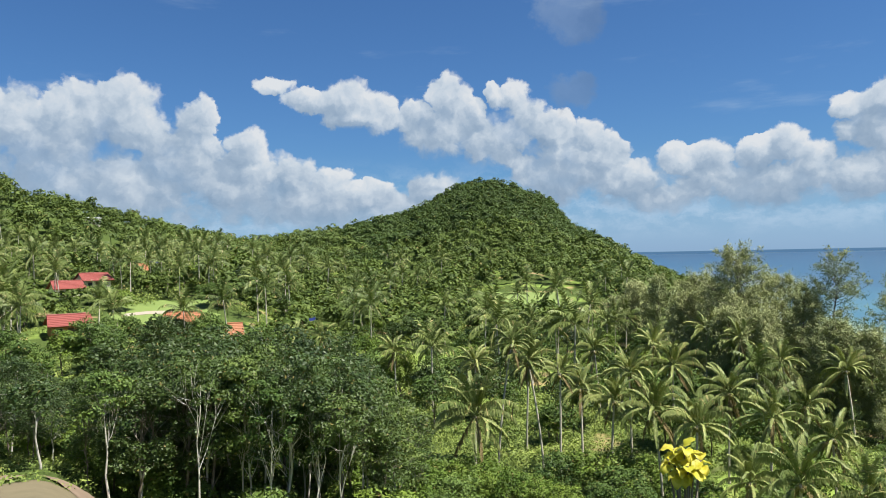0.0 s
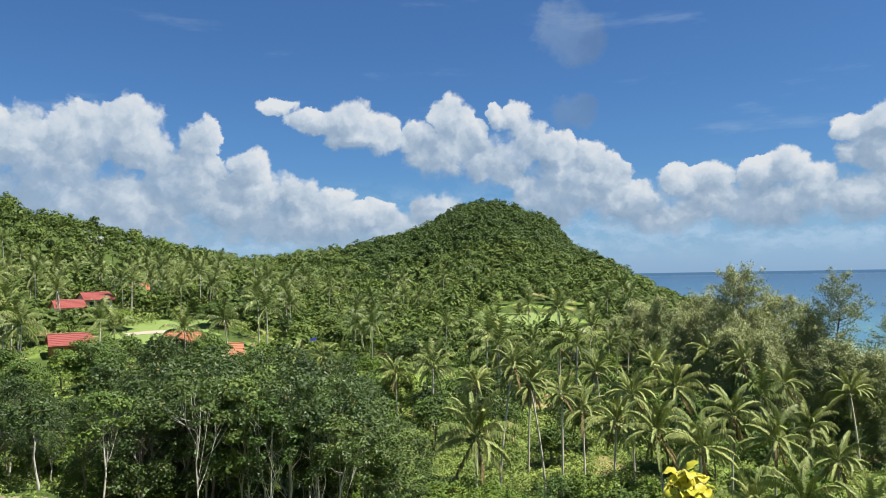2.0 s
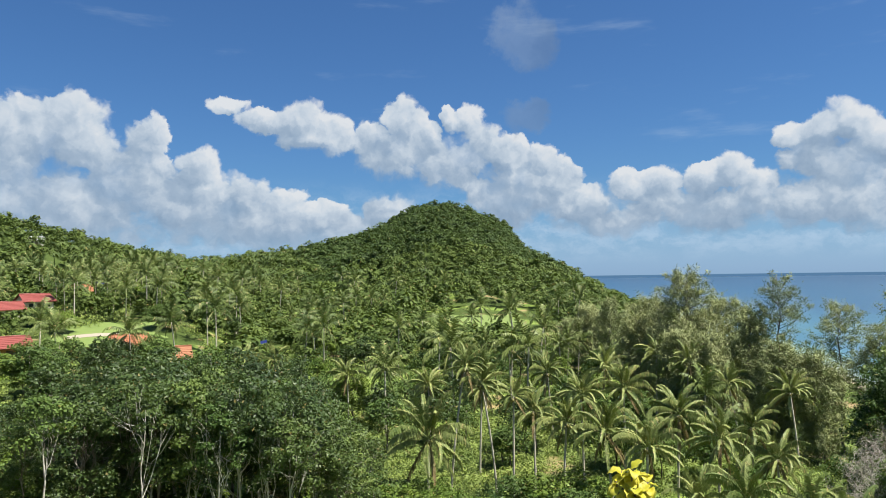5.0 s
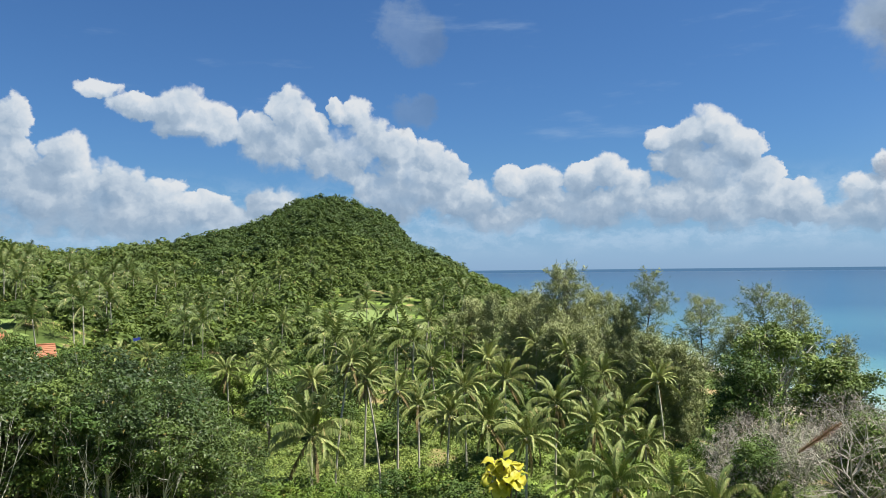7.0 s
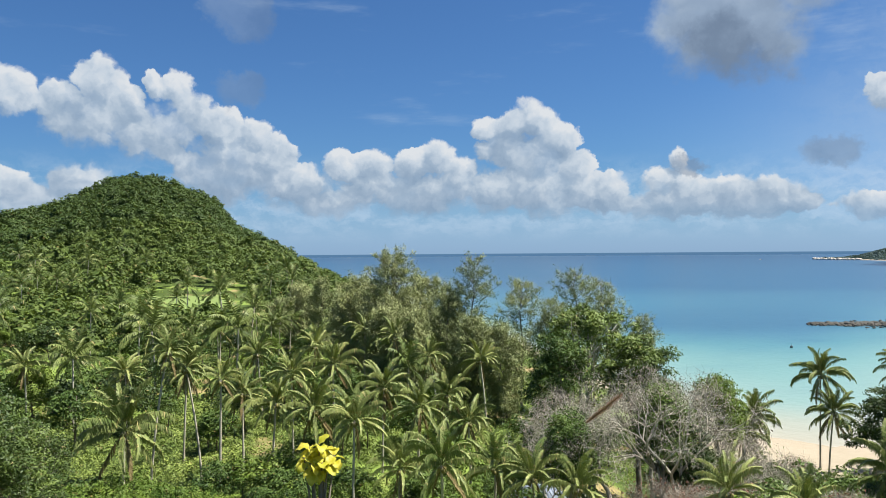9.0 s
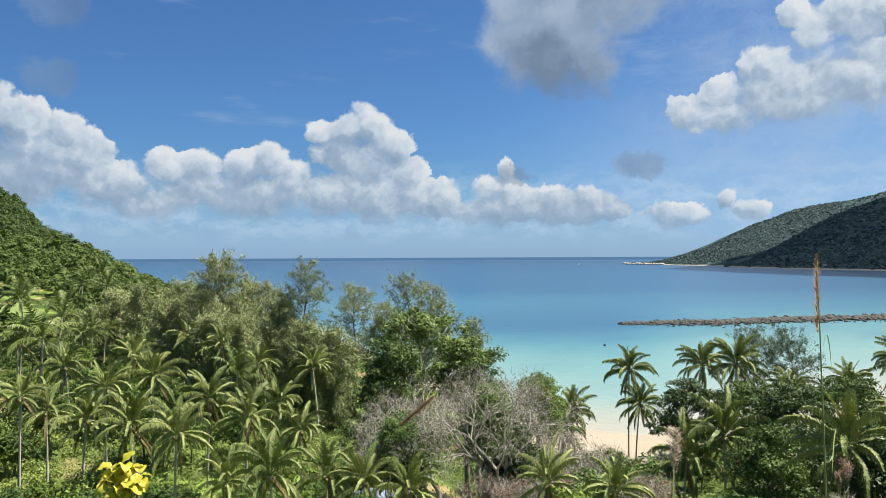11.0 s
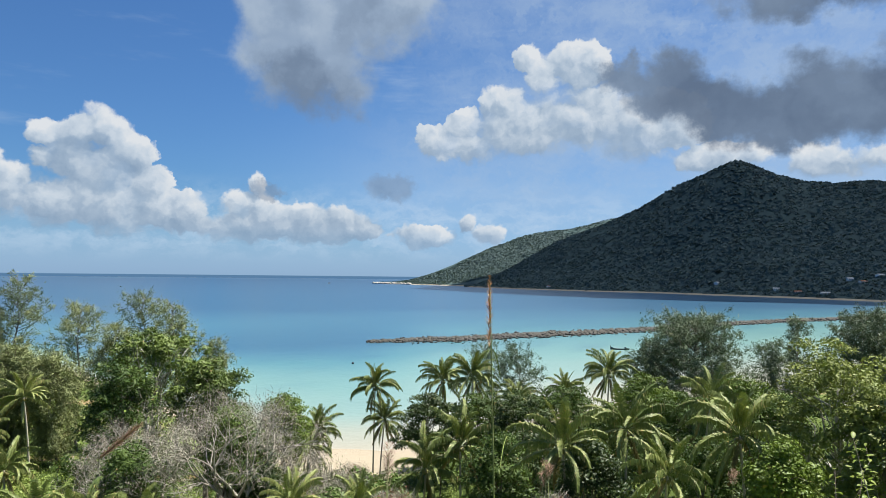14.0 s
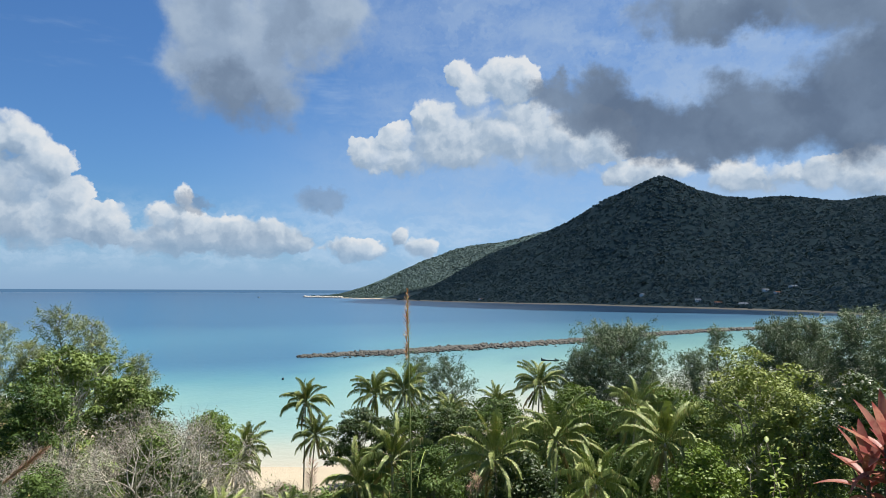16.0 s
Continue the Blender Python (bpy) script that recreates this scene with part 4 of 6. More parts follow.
    # -- she-oaks along the shore
    dense = [(22.4, 0.3, 118, 5.6), (24.6, -1.5, 124, 4.4), (20.2, -1.4, 128, 4.4), (26.4, -2.6, 112, 3.8), (15.0, -2.3, 150, 3.4), (18.4, -3.0, 122, 4.0), (77.6, -2.7, 104, 7.2), (74.6, -4.6, 106, 3.6),
             (88.2, -1.8, 116, 5.0), (91.0, -1.6, 120, 5.0), (93.6, -1.3, 108, 5.4), (96.5, -0.8, 100, 5.0), (21.4, -4.2, 108, 3.6), (24.0, -4.4, 104, 3.6), (28.0, -5.0, 100, 3.6), (31.0, -5.6, 98, 3.4)]
    open_crowned = [(28.4, 0.45, 112, 4.2), (32.2, -1.8, 110, 3.6), (36.7, -0.8, 104, 3.6), (39.0, -1.6, 100, 3.2), (34.6, -3.2, 110, 3.2), (41.4, -4.4, 104, 2.6), (16.0, -1.5, 140, 2.6), (13.2, -3.4, 145, 2.8),
                    (62.4, -5.0, 122, 4.2), (65.4, -5.2, 120, 4.2), (84.6, -2.2, 112, 2.8), (82.6, -4.0, 108, 2.6)]
    for i, (az, el, r, spread) in enumerate(dense + open_crowned):
        x, y, z = spot(az, r)
        tall = EYE + r * math.tan(radians(el)) - z
        # trees towards the sun get the needle colour with shade painted in
        foliage = LEAF_NEEDLE_SHADED if az > 60 else LEAF_NEEDLE
        if i < len(dense):
            ob = casuarina(100 + i, tall, spread, int(34 * spread), 8, 0.14, 40, foliage)
        else:
            ob = casuarina(100 + i, tall, spread, 60, 6, 0.38, 36, foliage)
        ob.matrix_world = pose(x, y, z, 0, 0, 40 * i)
        tagged(ob, "dense feathery grey-green casuarina tree near the shore" if i < len(dense) else "open-crowned casuarina tree with thin feathery sprays", "tree", "casuarina trees")

    # -- single broadleaf trees: azimuth, top, distance, spread, foliage, size of leaf
    for i, (az, el, r, spread, foliage, leaf, low, label) in enumerate([
            (37.6, -4.5, 74, 6.6, LEAF_FIG, 0.38, 0.34, "broad fig tree with glossy bright green leaves"),
            (35.6, -6.6, 70, 3.2, LEAF_MID, 0.28, 0.28, "leafy tree with thin branches"),
            (46.8, -9.4, 84, 2.7, LEAF_FRESH, 0.26, 0.35, "small leaning tree with open branches"),
            (41.0, -6.6, 72, 3.4, LEAF_FIG, 0.32, 0.4, "leafy green tree among bare branches"),
            (42.6, -10.2, 58, 1.8, LEAF_MID, 0.22, 0.45, "small green tree among bare branches"),
            (35.6, -12.6, 56, 1.8, LEAF_MID, 0.22, 0.35, "small green tree among bare branches"),
            (44.6, -12.4, 60, 1.8, LEAF_DARK, 0.22, 0.3, "small green tree among bare branches"),
            (57.4, -9.4, 98, 4.2, LEAF_DARK, 0.36, 0.08, "round dark sea almond tree on the sand"),
            (61.5, -9.2, 96, 4.0, LEAF_MID, 0.34, 0.10, "dense green tree behind the beach"),
            (86.8, -4.5, 62, 4.6, LEAF_OLIVE, 0.32, 0.22, "tall light green tree with fine leaves"),
            (90.2, -7.0, 58, 3.2, LEAF_OLIVE, 0.30, 0.2, "leafy green tree on the slope"),
            (94.4, -6.0, 52, 3.4, LEAF_DARK, 0.28, 0.2, "dark green tree on the slope"),
            (80.8, -7.2, 92, 4.2, LEAF_FRESH, 0.34, 0.10, "dense bright green tree in the palm grove"),
            (74.6, -7.6, 92, 4.4, LEAF_FRESH, 0.34, 0.10, "dense bright green tree in the palm grove"),
            (68.2, -8.4, 90, 4.2, LEAF_MID, 0.34, 0.10, "dense green tree in the palm grove"),
            (65.0, -9.0, 84, 3.8, LEAF_DARK, 0.32, 0.10, "dark green tree in the palm grove"),
            (77.6, -8.6, 80, 4.0, LEAF_MID, 0.32, 0.10, "dense green tree in the palm grove"),
            (82.8, -8.2, 76, 3.8, LEAF_MID, 0.30, 0.10, "dark green tree in the palm grove"),
            (71.4, -10.0, 76, 3.6, LEAF_MID, 0.30, 0.10, "dense green tree in the palm grove"),
            (63.4, -12.6, 58, 2.8, LEAF_MID, 0.26, 0.1, "bushy green tree on the slope"),
            (66.0, -12.2, 64, 2.8, LEAF_DARK, 0.26, 0.1, "bushy dark green tree on the slope"),
            (70.4, -12.6, 54, 2.6, LEAF_DARK, 0.26, 0.1, "bushy dark green tree on the slope"),
            (78.8, -12.0, 58, 2.8, LEAF_MID, 0.26, 0.1, "bushy green tree on the slope"),
            (83.6, -11.6, 52, 2.4, LEAF_FRESH, 0.28, 0.1, "bushy green tree on the slope"),
            (-20.7, -4.3, 126, 3.0, LEAF_DARK, 0.30, 0.15, "dark green tree before a villa"),
            (-18.2, -4.2, 128, 2.6, LEAF_MID, 0.30, 0.15, "leafy green tree before a villa"),
            (-25.4, -1.9, 186, 3.6, LEAF_MID, 0.34, 0.15, "round green garden tree between the villas"),
            (-28.6, -2.4, 184, 3.0, LEAF_DARK, 0.34, 0.15, "round dark garden tree beside the villa"),
            (-24.0, -2.3, 176, 2.4, LEAF_FRESH, 0.30, 0.15, "yellow-green garden tree by the lawn"),
            (-17.6, -1.9, 178, 3.8, LEAF_MID, 0.34, 0.15, "broad green garden tree by the lawn"),
            (-25.2, -4.9, 116, 3.0, LEAF_DARK, 0.30, 0.15, "dark green tree before a villa"),
            (-8.2, -6.2, 74, 3.4, LEAF_DARK, 0.26, 0.15, "dense dark mango tree standing among palms"),
            (-3.6, -7.4, 104, 2.8, LEAF_FRESH, 0.30, 0.1, "bright yellow-green bushy tree")]):
        x, y, z = spot(az, r)
        tall = EYE + r * math.tan(radians(el)) - z
        ob = grow_tree(150 + i, "broadleaf_tree", tall, spread, low, 0.02 * tall, 24, 150, 0.95, 96, leaf * 0.85, BARK_PALE if spread > 4.5 else BARK_DARK, foliage, fork=0.2 + low * 0.5, inner=0.62, bare=0.14, triangles=True)
        ob.matrix_world = pose(x, y, z)
        tagged(ob, label, "tree", "single trees")

    # -- dying trees before the beach
    for i, (az, el, r, label) in enumerate([(41.2, -8.4, 56, "dying tree with a haze of pale grey twigs"), (43.4, -8.8, 58, "dying tree with pale bare limbs"), (36.2, -11.0, 58, "half-dead tree with grey twisted branches and few leaves"),
                                            (47.4, -11.6, 70, "half-dead tree with curling pale branches"), (33.6, -12.0, 60, "bare grey tree among young palms"), (45.2, -11.5, 62, "dry brown thicket of twigs"), (39.4, -9.4, 60, "dying tree with a haze of pale grey twigs"), (42.2, -8.2, 68, "dying tree with a haze of pale grey twigs")]):
        x, y, z = spot(az, r)
        tall = EYE + r * math.tan(radians(el)) - z
        ob = bare_tree(180 + i, tall, 4.0, 0.85, LEAF_FIG if i in (2, 3, 4, 7) else None)
        ob.matrix_world = pose(x, y, z, 0, 0, 70 * i)
        tagged(ob, label, "tree", "dying trees")

    # -- fillers round the bay side
    places = []
    for _ in range(150):
        az, r = rng.uniform(24, 98), rng.uniform(48, 118)
        if (46 < az < 57 and r > 78) or r > shore(az) - 24:
            continue
        x, y, z = spot(az, r)
        limit = EYE + r * math.tan(radians(-9.0 if az > 57 else -12.5)) - z
        places.append((x, y, z, min(rng.uniform(0.35, 0.95), max(limit, 1.0) / 7.0)))
    for i, (x, y, z, sc) in enumerate(places):
        ob = copy_thing(valley[i % 4], Matrix.Identity(4))
        ob.name = "beach_tree"
        ob.matrix_world = pose(x, y, z, 0, 0, rng.uniform(0, 360)) @ Matrix.Scale(sc, 4)
        tagged(ob, "bushy green tree among palms by the beach", "tree", "beach trees")


build_woods()

# -- coconut palms that stand out: azimuth, elevation of the crown, distance, size
PALMS = [(2.2, -12.6, 64, 1.4), (4.0, -7.2, 70, 0.8), (7.6, -8.5, 71, 0.9), (6.3, -8.7, 80, 0.85), (8.9, -9.4, 69, 0.7), (12.7, -11.4, 65, 1.0), (14.3, -9.2, 76, 1.0),
         (17.4, -8.6, 78, 1.1), (16.5, -12.0, 62, 1.05), (18.9, -13.0, 58, 1.05), (23.9, -12.0, 62, 1.05), (19.8, -6.2, 108, 1.1), (21.8, -6.6, 102, 1.0)]
PALMS_B = [(-0.8, -7.1, 118, 1.0), (-3.9, -7.6, 100, 0.9), (-9.4, -6.2, 128, 1.0), (-11.7, -6.1, 130, 1.0), (10.6, -10.6, 72, 0.9), (21.2, -10.4, 74, 1.0), (26.4, -11.0, 78, 0.9),
           (15.6, -7.2, 96, 1.0), (12.0, -7.6, 94, 0.9), (2.4, -8.6, 92, 0.9), (25.6, -8.2, 96, 1.0), (29.4, -8.6, 92, 0.95)]
PALMS_C = [(53.4, -8.7, 104, 1.0), (53.95, -11.2, 103, 0.9), (59.1, -8.2, 108, 1.0), (61.0, -8.0, 104, 1.1), (71.4, -7.4, 98, 1.0), (60.4, -13.2, 62, 1.0), (68.8, -12.9, 54, 1.0), (72.9, -11.4, 58, 1.0),
           (78.0, -9.2, 68, 1.0), (81.6, -11.2, 55, 1.0), (57.4, -14.6, 62, 0.9), (49.4, -12.0, 98, 1.0), (48.4, -13.3, 96, 0.9)]
PALMS_D = [(75.6, -14.4, 48, 0.9), (64.6, -9.6, 92, 0.9), (67.8, -8.8, 96, 0.9), (92.0, -9.8, 60, 0.9), (26.0, -16.2, 50, 0.9), (30.0, -16.4, 54, 0.9),
           (33.2, -17.2, 52, 0.85), (22.4, -16.6, 54, 0.8), (51.8, -17.4, 50, 0.8), (47.2, -17.4, 50, 0.8), (36.4, -17.8, 50, 0.8), (28.2, -13.2, 66, 0.9)]
for i, (az, el, r, size) in enumerate([(a, e, r, 0.78 * q) for a, e, r, q in PALMS] + [(a, e, r, 0.84 * q) for a, e, r, q in PALMS_B] + PALMS_C + [(a, e, r, 0.85 * q) for a, e, r, q in PALMS_D]):
    x, y, z = spot(az, r)
    tall = max(EYE + r * math.tan(radians(el)) - z, 1.2)
    palm(300 + i, (x, y, z), tall, size * 1.08, 17 if tall < 4 else 36 if az > 45 and r > 90 else 25, "tall coconut palm with arching green fronds" if tall > 4 else "young coconut palm with upright fronds", tall > 4)


def hill_forest():
    """Crowns that clothe the near hills."""
    rng = np.random.default_rng(8)
    n = 9500
    az, r = rng.uniform(-48, 23, n), np.sqrt(rng.uniform(150 ** 2, 600 ** 2, n))
    az[:2300], r[:2300] = rng.uniform(-7, 13, 2300), rng.uniform(390, 580, 2300)
    e, d = ridge(az)
    x, y = r * np.sin(np.radians(az)), r * np.cos(np.radians(az))
    keep = (r < d + 45) & ~in_clearing(x, y) & ((r < shore(az) - 25) | (az < 15))
    x, y, r = x[keep], y[keep], r[keep]
    z = ground_zs(x, y)
    rad = rng.uniform(1.9, 4.2, len(x)) * np.where(rng.uniform(size=len(x)) < 0.2, 1.35, 1.0)
    tall = rad * rng.uniform(1.2, 1.9, len(x))
    k = 7
    c = np.stack([x, y, z + tall * 0.62], 1)
    off = unit(rng.normal(size=(len(x), k, 3))) * np.array([0.72, 0.72, 0.5]) * rad[:, None, None] * rng.uniform(0.4, 1.0, (len(x), k, 1))
    off[:, 0] *= 0.2
    off[:, 0, 2] += rad * 0.45
    lumps = (c[:, None] + off).reshape(-1, 3)
    away = np.degrees(np.arctan2(x, y))
    high = (z > 34 + 8 * np.sin(x * 0.05) + 5 * np.sin(y * 0.07)) & (np.abs(away - 4) < 12)
    for part_of, name, mat, label in ((~high, "hill_forest", LEAF_HILL, "dense mixed green forest covering the lower hill"), (high, "summit_forest", LEAF_HILL_TOP, "dark green forest on the hill top")):
        c = lumps.reshape(-1, k, 3)[part_of].reshape(-1, 3)
        rr = np.repeat(rad[part_of], k)
        v, f = crown_cards(rng, c, rr * 0.46, 24, np.repeat(rr, 24) * 0.23, 0.8, 0.85, triangles=True, ruffle=0.22)
        tagged(new(name, mesh_of(name, v, f, mat)), label, "forest", kind="stuff")
    # palms high over it
    m = 620
    az, r = rng.uniform(-40, 16, m), np.sqrt(rng.uniform(300 ** 2, 520 ** 2, m))
    e, d = ridge(az)
    x, y = r * np.sin(np.radians(az)), r * np.cos(np.radians(az))
    keep = (r < d + 5) & ~in_clearing(x, y) & ((np.abs(az - 3) > 12) | (rng.uniform(size=m) < 0.22)) & ((az > -19) | (r < 370)) & ((np.abs(az - 4) > 7) | (r < 400))
    s = Shape()
    for px, py in zip(x[keep], y[keep]):
        z = ground_z(px, py)
        t = rng.uniform(5, 9)
        s.tube([(px, py, z), (px + rng.normal() * 0.4, py, z + t)], [0.2, 0.13], 4, cap=False)
        for j in range(11):
            th, up = j * 2.4 + rng.uniform(-0.3, 0.3), rng.uniform(-0.5, 1.0)
            ln = rng.uniform(2.6, 3.6)
            a = np.array([px, py, z + t])
            o = np.array([math.cos(th), math.sin(th), 0])
            q = np.array([-math.sin(th), math.cos(th), 0]) * 0.55
            b, c2 = a + o * ln * 0.55 + np.array([0, 0, up]), a + o * ln + np.array([0, 0, up - 1.4])
            s.add([tuple(a), tuple(b + q - np.array([0, 0, 0.3])), tuple(b), tuple(b - q - np.array([0, 0, 0.3])), tuple(c2)], [(0, 1, 2), (0, 2, 3), (2, 1, 4), (2, 4, 3)])
    tagged(new("hill_palms", s.mesh("hill_palms", PALM_FAR)), "distant coconut palms rising over the hill forest", "palm grove", kind="stuff")


hill_forest()


def far_forest():
    """Tree tops on the mountain and the cape over the bay."""
    rng = np.random.default_rng(9)
    n = 54000
    az, r = rng.uniform(53.5, 100, n), rng.uniform(1050, 2900, n)
    az[:14000], r[:14000] = rng.uniform(53.6, 68, 14000), rng.uniform(1900, 2800, 14000)
    x, y = r * np.sin(np.radians(az)), r * np.cos(np.radians(az))
    z = ground_zs(x, y)
    e1, d1, s1 = far_ridge(az)
    e2, d2, s2 = cape_ridge(az)
    keep = (z > 2.6) & ((r < d1 + 30) | ((r < d2 + 30) & (r > d1 + 200) & (az < 72)))
    x, y, z = x[keep], y[keep], z[keep]
    rad = rng.uniform(3.0, 6.5, len(x))
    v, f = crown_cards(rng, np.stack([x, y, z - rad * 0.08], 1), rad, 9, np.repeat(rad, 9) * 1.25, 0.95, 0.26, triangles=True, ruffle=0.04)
    tagged(new("mountain_forest", mesh_of("mountain_forest", v, f, LEAF_FAR_HAZED)), "dark forest covering the mountain across the bay", "forest", kind="stuff")


far_forest()


def undergrowth():
    """Low brush and grass between the trees of the valley."""
    rng = np.random.default_rng(10)
    n = 17000
    az, r = rng.uniform(-40, 98, n), 42 * np.exp(rng.uniform(0, math.log(6.4), n))
    az[:2600], r[:2600] = rng.uniform(-7, 30, 2600), rng.uniform(60, 112, 2600)
    x, y = r * np.sin(np.radians(az)), r * np.cos(np.radians(az))
    keep = ~in_clearing(x, y, 0.8) & (r < shore(az) - 22) & ~((az < -21) & (r > 42.9) & (r < 46.6))
    x, y, r = x[keep], y[keep], r[keep]
    rad = rng.uniform(0.45, 1.4, len(x)) * np.clip(r / 100, 0.6, 1.4)
    z = ground_zs(x, y) + rad * 0.25
    v, f = crown_cards(rng, np.stack([x, y, z], 1), rad, 42, np.repeat(rad, 42) * 0.26, 0.6, 0.8, triangles=True)
    tagged(new("undergrowth", mesh_of("undergrowth", v, f, LEAF_BRUSH)), "bright green brush and ferns on the valley floor", "undergrowth", kind="stuff")


undergrowth()

# ---- houses of the village ----


def slab(shape, a, b, c, d, thick):
    """A roof plane through four corners, with thickness."""
    p = [Vector(q) for q in (a, b, c, d)]
    n = (p[1] - p[0]).cross(p[3] - p[0]).normalized() * thick
    shape.add([tuple(q) for q in p] + [tuple(q - n) for q in p], [(0, 1, 2, 3), (7, 6, 5, 4), (0, 4, 5, 1), (1, 5, 6, 2), (2, 6, 7, 3), (3, 7, 4, 0)])


def house(az, r, z_roof, w, d, turn, roof_mat, wall_mat, label, rise=1.6, wall_h=2.8):
    """A small villa: walls, a gabled roof with eaves, windows with frames, and a door."""
    x, y, z0 = spot(az, r)
    base = new("house")
    floor = max(z_roof - rise - wall_h, z0 - 0.3) if z_roof else z0
    base.matrix_world = pose(x, y, floor, 0, 0, -az + turn)
    s = Shape()
    s.box((-w / 2, -d / 2, -2.0), (w / 2, d / 2, wall_h))
    s.add([(-w / 2, -d / 2, wall_h), (-w / 2, d / 2, wall_h), (-w / 2, 0, wall_h + rise - 0.1)], [(0, 1, 2)])
    s.add([(w / 2, -d / 2, wall_h), (w / 2, d / 2, wall_h), (w / 2, 0, wall_h + rise - 0.1)], [(0, 2, 1)])
    attach("wall", s.mesh("wall", wall_mat), base)
    o, e = 0.7, 0.35
    s = Shape()
    slab(s, (-w / 2 - o, -d / 2 - o, wall_h - e), (w / 2 + o, -d / 2 - o, wall_h - e), (w / 2 + o * 0.6, 0, wall_h + rise), (-w / 2 - o * 0.6, 0, wall_h + rise), 0.14)
    slab(s, (w / 2 + o, d / 2 + o, wall_h - e), (-w / 2 - o, d / 2 + o, wall_h - e), (-w / 2 - o * 0.6, 0, wall_h + rise), (w / 2 + o * 0.6, 0, wall_h + rise), 0.14)
    roof = attach("roof", s.mesh("roof", roof_mat), base)
    s = Shape()
    s.tube([(-w / 2 - o * 0.6, 0, wall_h + rise), (w / 2 + o * 0.6, 0, wall_h + rise)], [0.13, 0.13], 6)
    attach("ridge_cap", s.mesh("ridge_cap", roof_mat), roof)
    # courses of tiles, slightly proud
    for i in range(7):
        t = (i + 0.5) / 7
        for sg in (-1, 1):
            s = Shape()
            yy, zz = sg * (d / 2 + o) * (1 - t), wall_h - e + (rise + e) * t
            s.box((-w / 2 - o * (1 - 0.4 * t), yy - 0.05, zz - 0.03), (w / 2 + o * (1 - 0.4 * t), yy + 0.05, zz + 0.035))
            attach("tile_course", s.mesh("tile_course", roof_mat), roof)
    for i in range(3):
        cx = (i - 1) * w * 0.3
        for sg in (-1, 1):
            s = Shape()
            if i == 1 and sg == -1:
                s.box((cx - 0.5, sg * d / 2 - 0.06, 0), (cx + 0.5, sg * d / 2 + 0.06, 2.05))
                attach("door", s.mesh("door", WOOD_DARK), base)
                continue
            s.box((cx - 0.62, sg * d / 2 - 0.05, 0.9), (cx + 0.62, sg * d / 2 + 0.05, 2.1))
            win = attach("window", s.mesh("window", WALL_CREAM), base)
            s = Shape()
            s.box((cx - 0.52, sg * d / 2 - 0.07, 1.0), (cx + 0.52, sg * d / 2 + 0.07, 2.0))
            attach("pane", s.mesh("pane", GLASS_DARK), win)
    return tagged(base, label, "house", "village houses")


house(-27.5, 205, 24.6, 6.4, 6.0, 14, ROOF_RED, WALL_CREAM, "cream villa with a red roof among palms")
house(-25.8, 212, 27.0, 6.6, 6.6, 20, ROOF_RED, WALL_CREAM, "taller villa with a red roof beside the other")
house(-27.4, 152, 17.5, 6.4, 5.6, 8, ROOF_RED, WALL_ORANGE, "orange villa with a red roof")
house(-19.8, 148, 20.0, 6.0, 6.0, -6, ROOF_ORANGE, WALL_ORANGE, "villa with an orange tile roof behind trees")
house(-16.2, 142, 17.9, 2.4, 3.0, 0, ROOF_ORANGE, WALL_ORANGE, "small hut with an orange roof")
house(-31.4, 178, 21.2, 7.0, 6.0, 10, ROOF_ORANGE, WALL_CREAM, "villa with an orange roof by the palms")
house(-25.7, 392, 50.6, 6.0, 4.0, 0, ROOF_GREY, WALL_CREAM, "pale hut high on the wooded slope")
house(-22.9, 236, 29.0, 5.0, 5.0, 0, ROOF_ORANGE, WALL_ORANGE, "small orange house on the slope")


def draped(name, mat, az0, az1, r0, r1, lift, label, category, n=22, wave=0.0, ragged=0.0):
    """A sheet that follows the ground."""
    v, f = [], []
    for i in range(n + 1):
        for j in range(n + 1):
            a = az0 + (az1 - az0) * i / n + ragged * math.sin(j * 0.9) * (2 * i / n - 1)
            r = r0 + (r1 - r0) * j / n + wave * math.sin(i / n * 4) + ragged * 5 * math.sin(i * 0.7 + 1) * (2 * j / n - 1)
            x, y, z = spot(a, r)
            v.append((x, y, z + lift))
    f = [(i * (n + 1) + j, (i + 1) * (n + 1) + j, (i + 1) * (n + 1) + j + 1, i * (n + 1) + j + 1) for i in range(n) for j in range(n)]
    tagged(new(name, mesh_of(name, v, f, mat, True)), label, category, kind="structure")


draped("lawn", LAWN, -24.5, -17.6, 158, 186, 0.10, "mown bright green lawn between the villas", "lawn", ragged=0.5)
draped("path", PATH, -23.8, -17.8, 168, 171.5, 0.16, "pale concrete path curving over the lawn", "path", wave=3.0)
draped("road", DIRT, -42.0, -23.0, 43.2, 46.0, 0.12, "pale dirt road on the hillside", "road", wave=0.5, ragged=0.3)
draped("verge", SOIL, -42.0, -21.0, 34.0, 42.9, 0.10, "dry soil and stones below the road", "verge")
draped("meadow", LAWN, 3.8, 9.4, 208, 258, 0.10, "sunlit grass clearing on the slope", "meadow", ragged=0.5)
draped("glade", LAWN, -3.6, 0.6, 120, 138, 0.10, "bright grass glade under palms", "meadow", ragged=0.5)


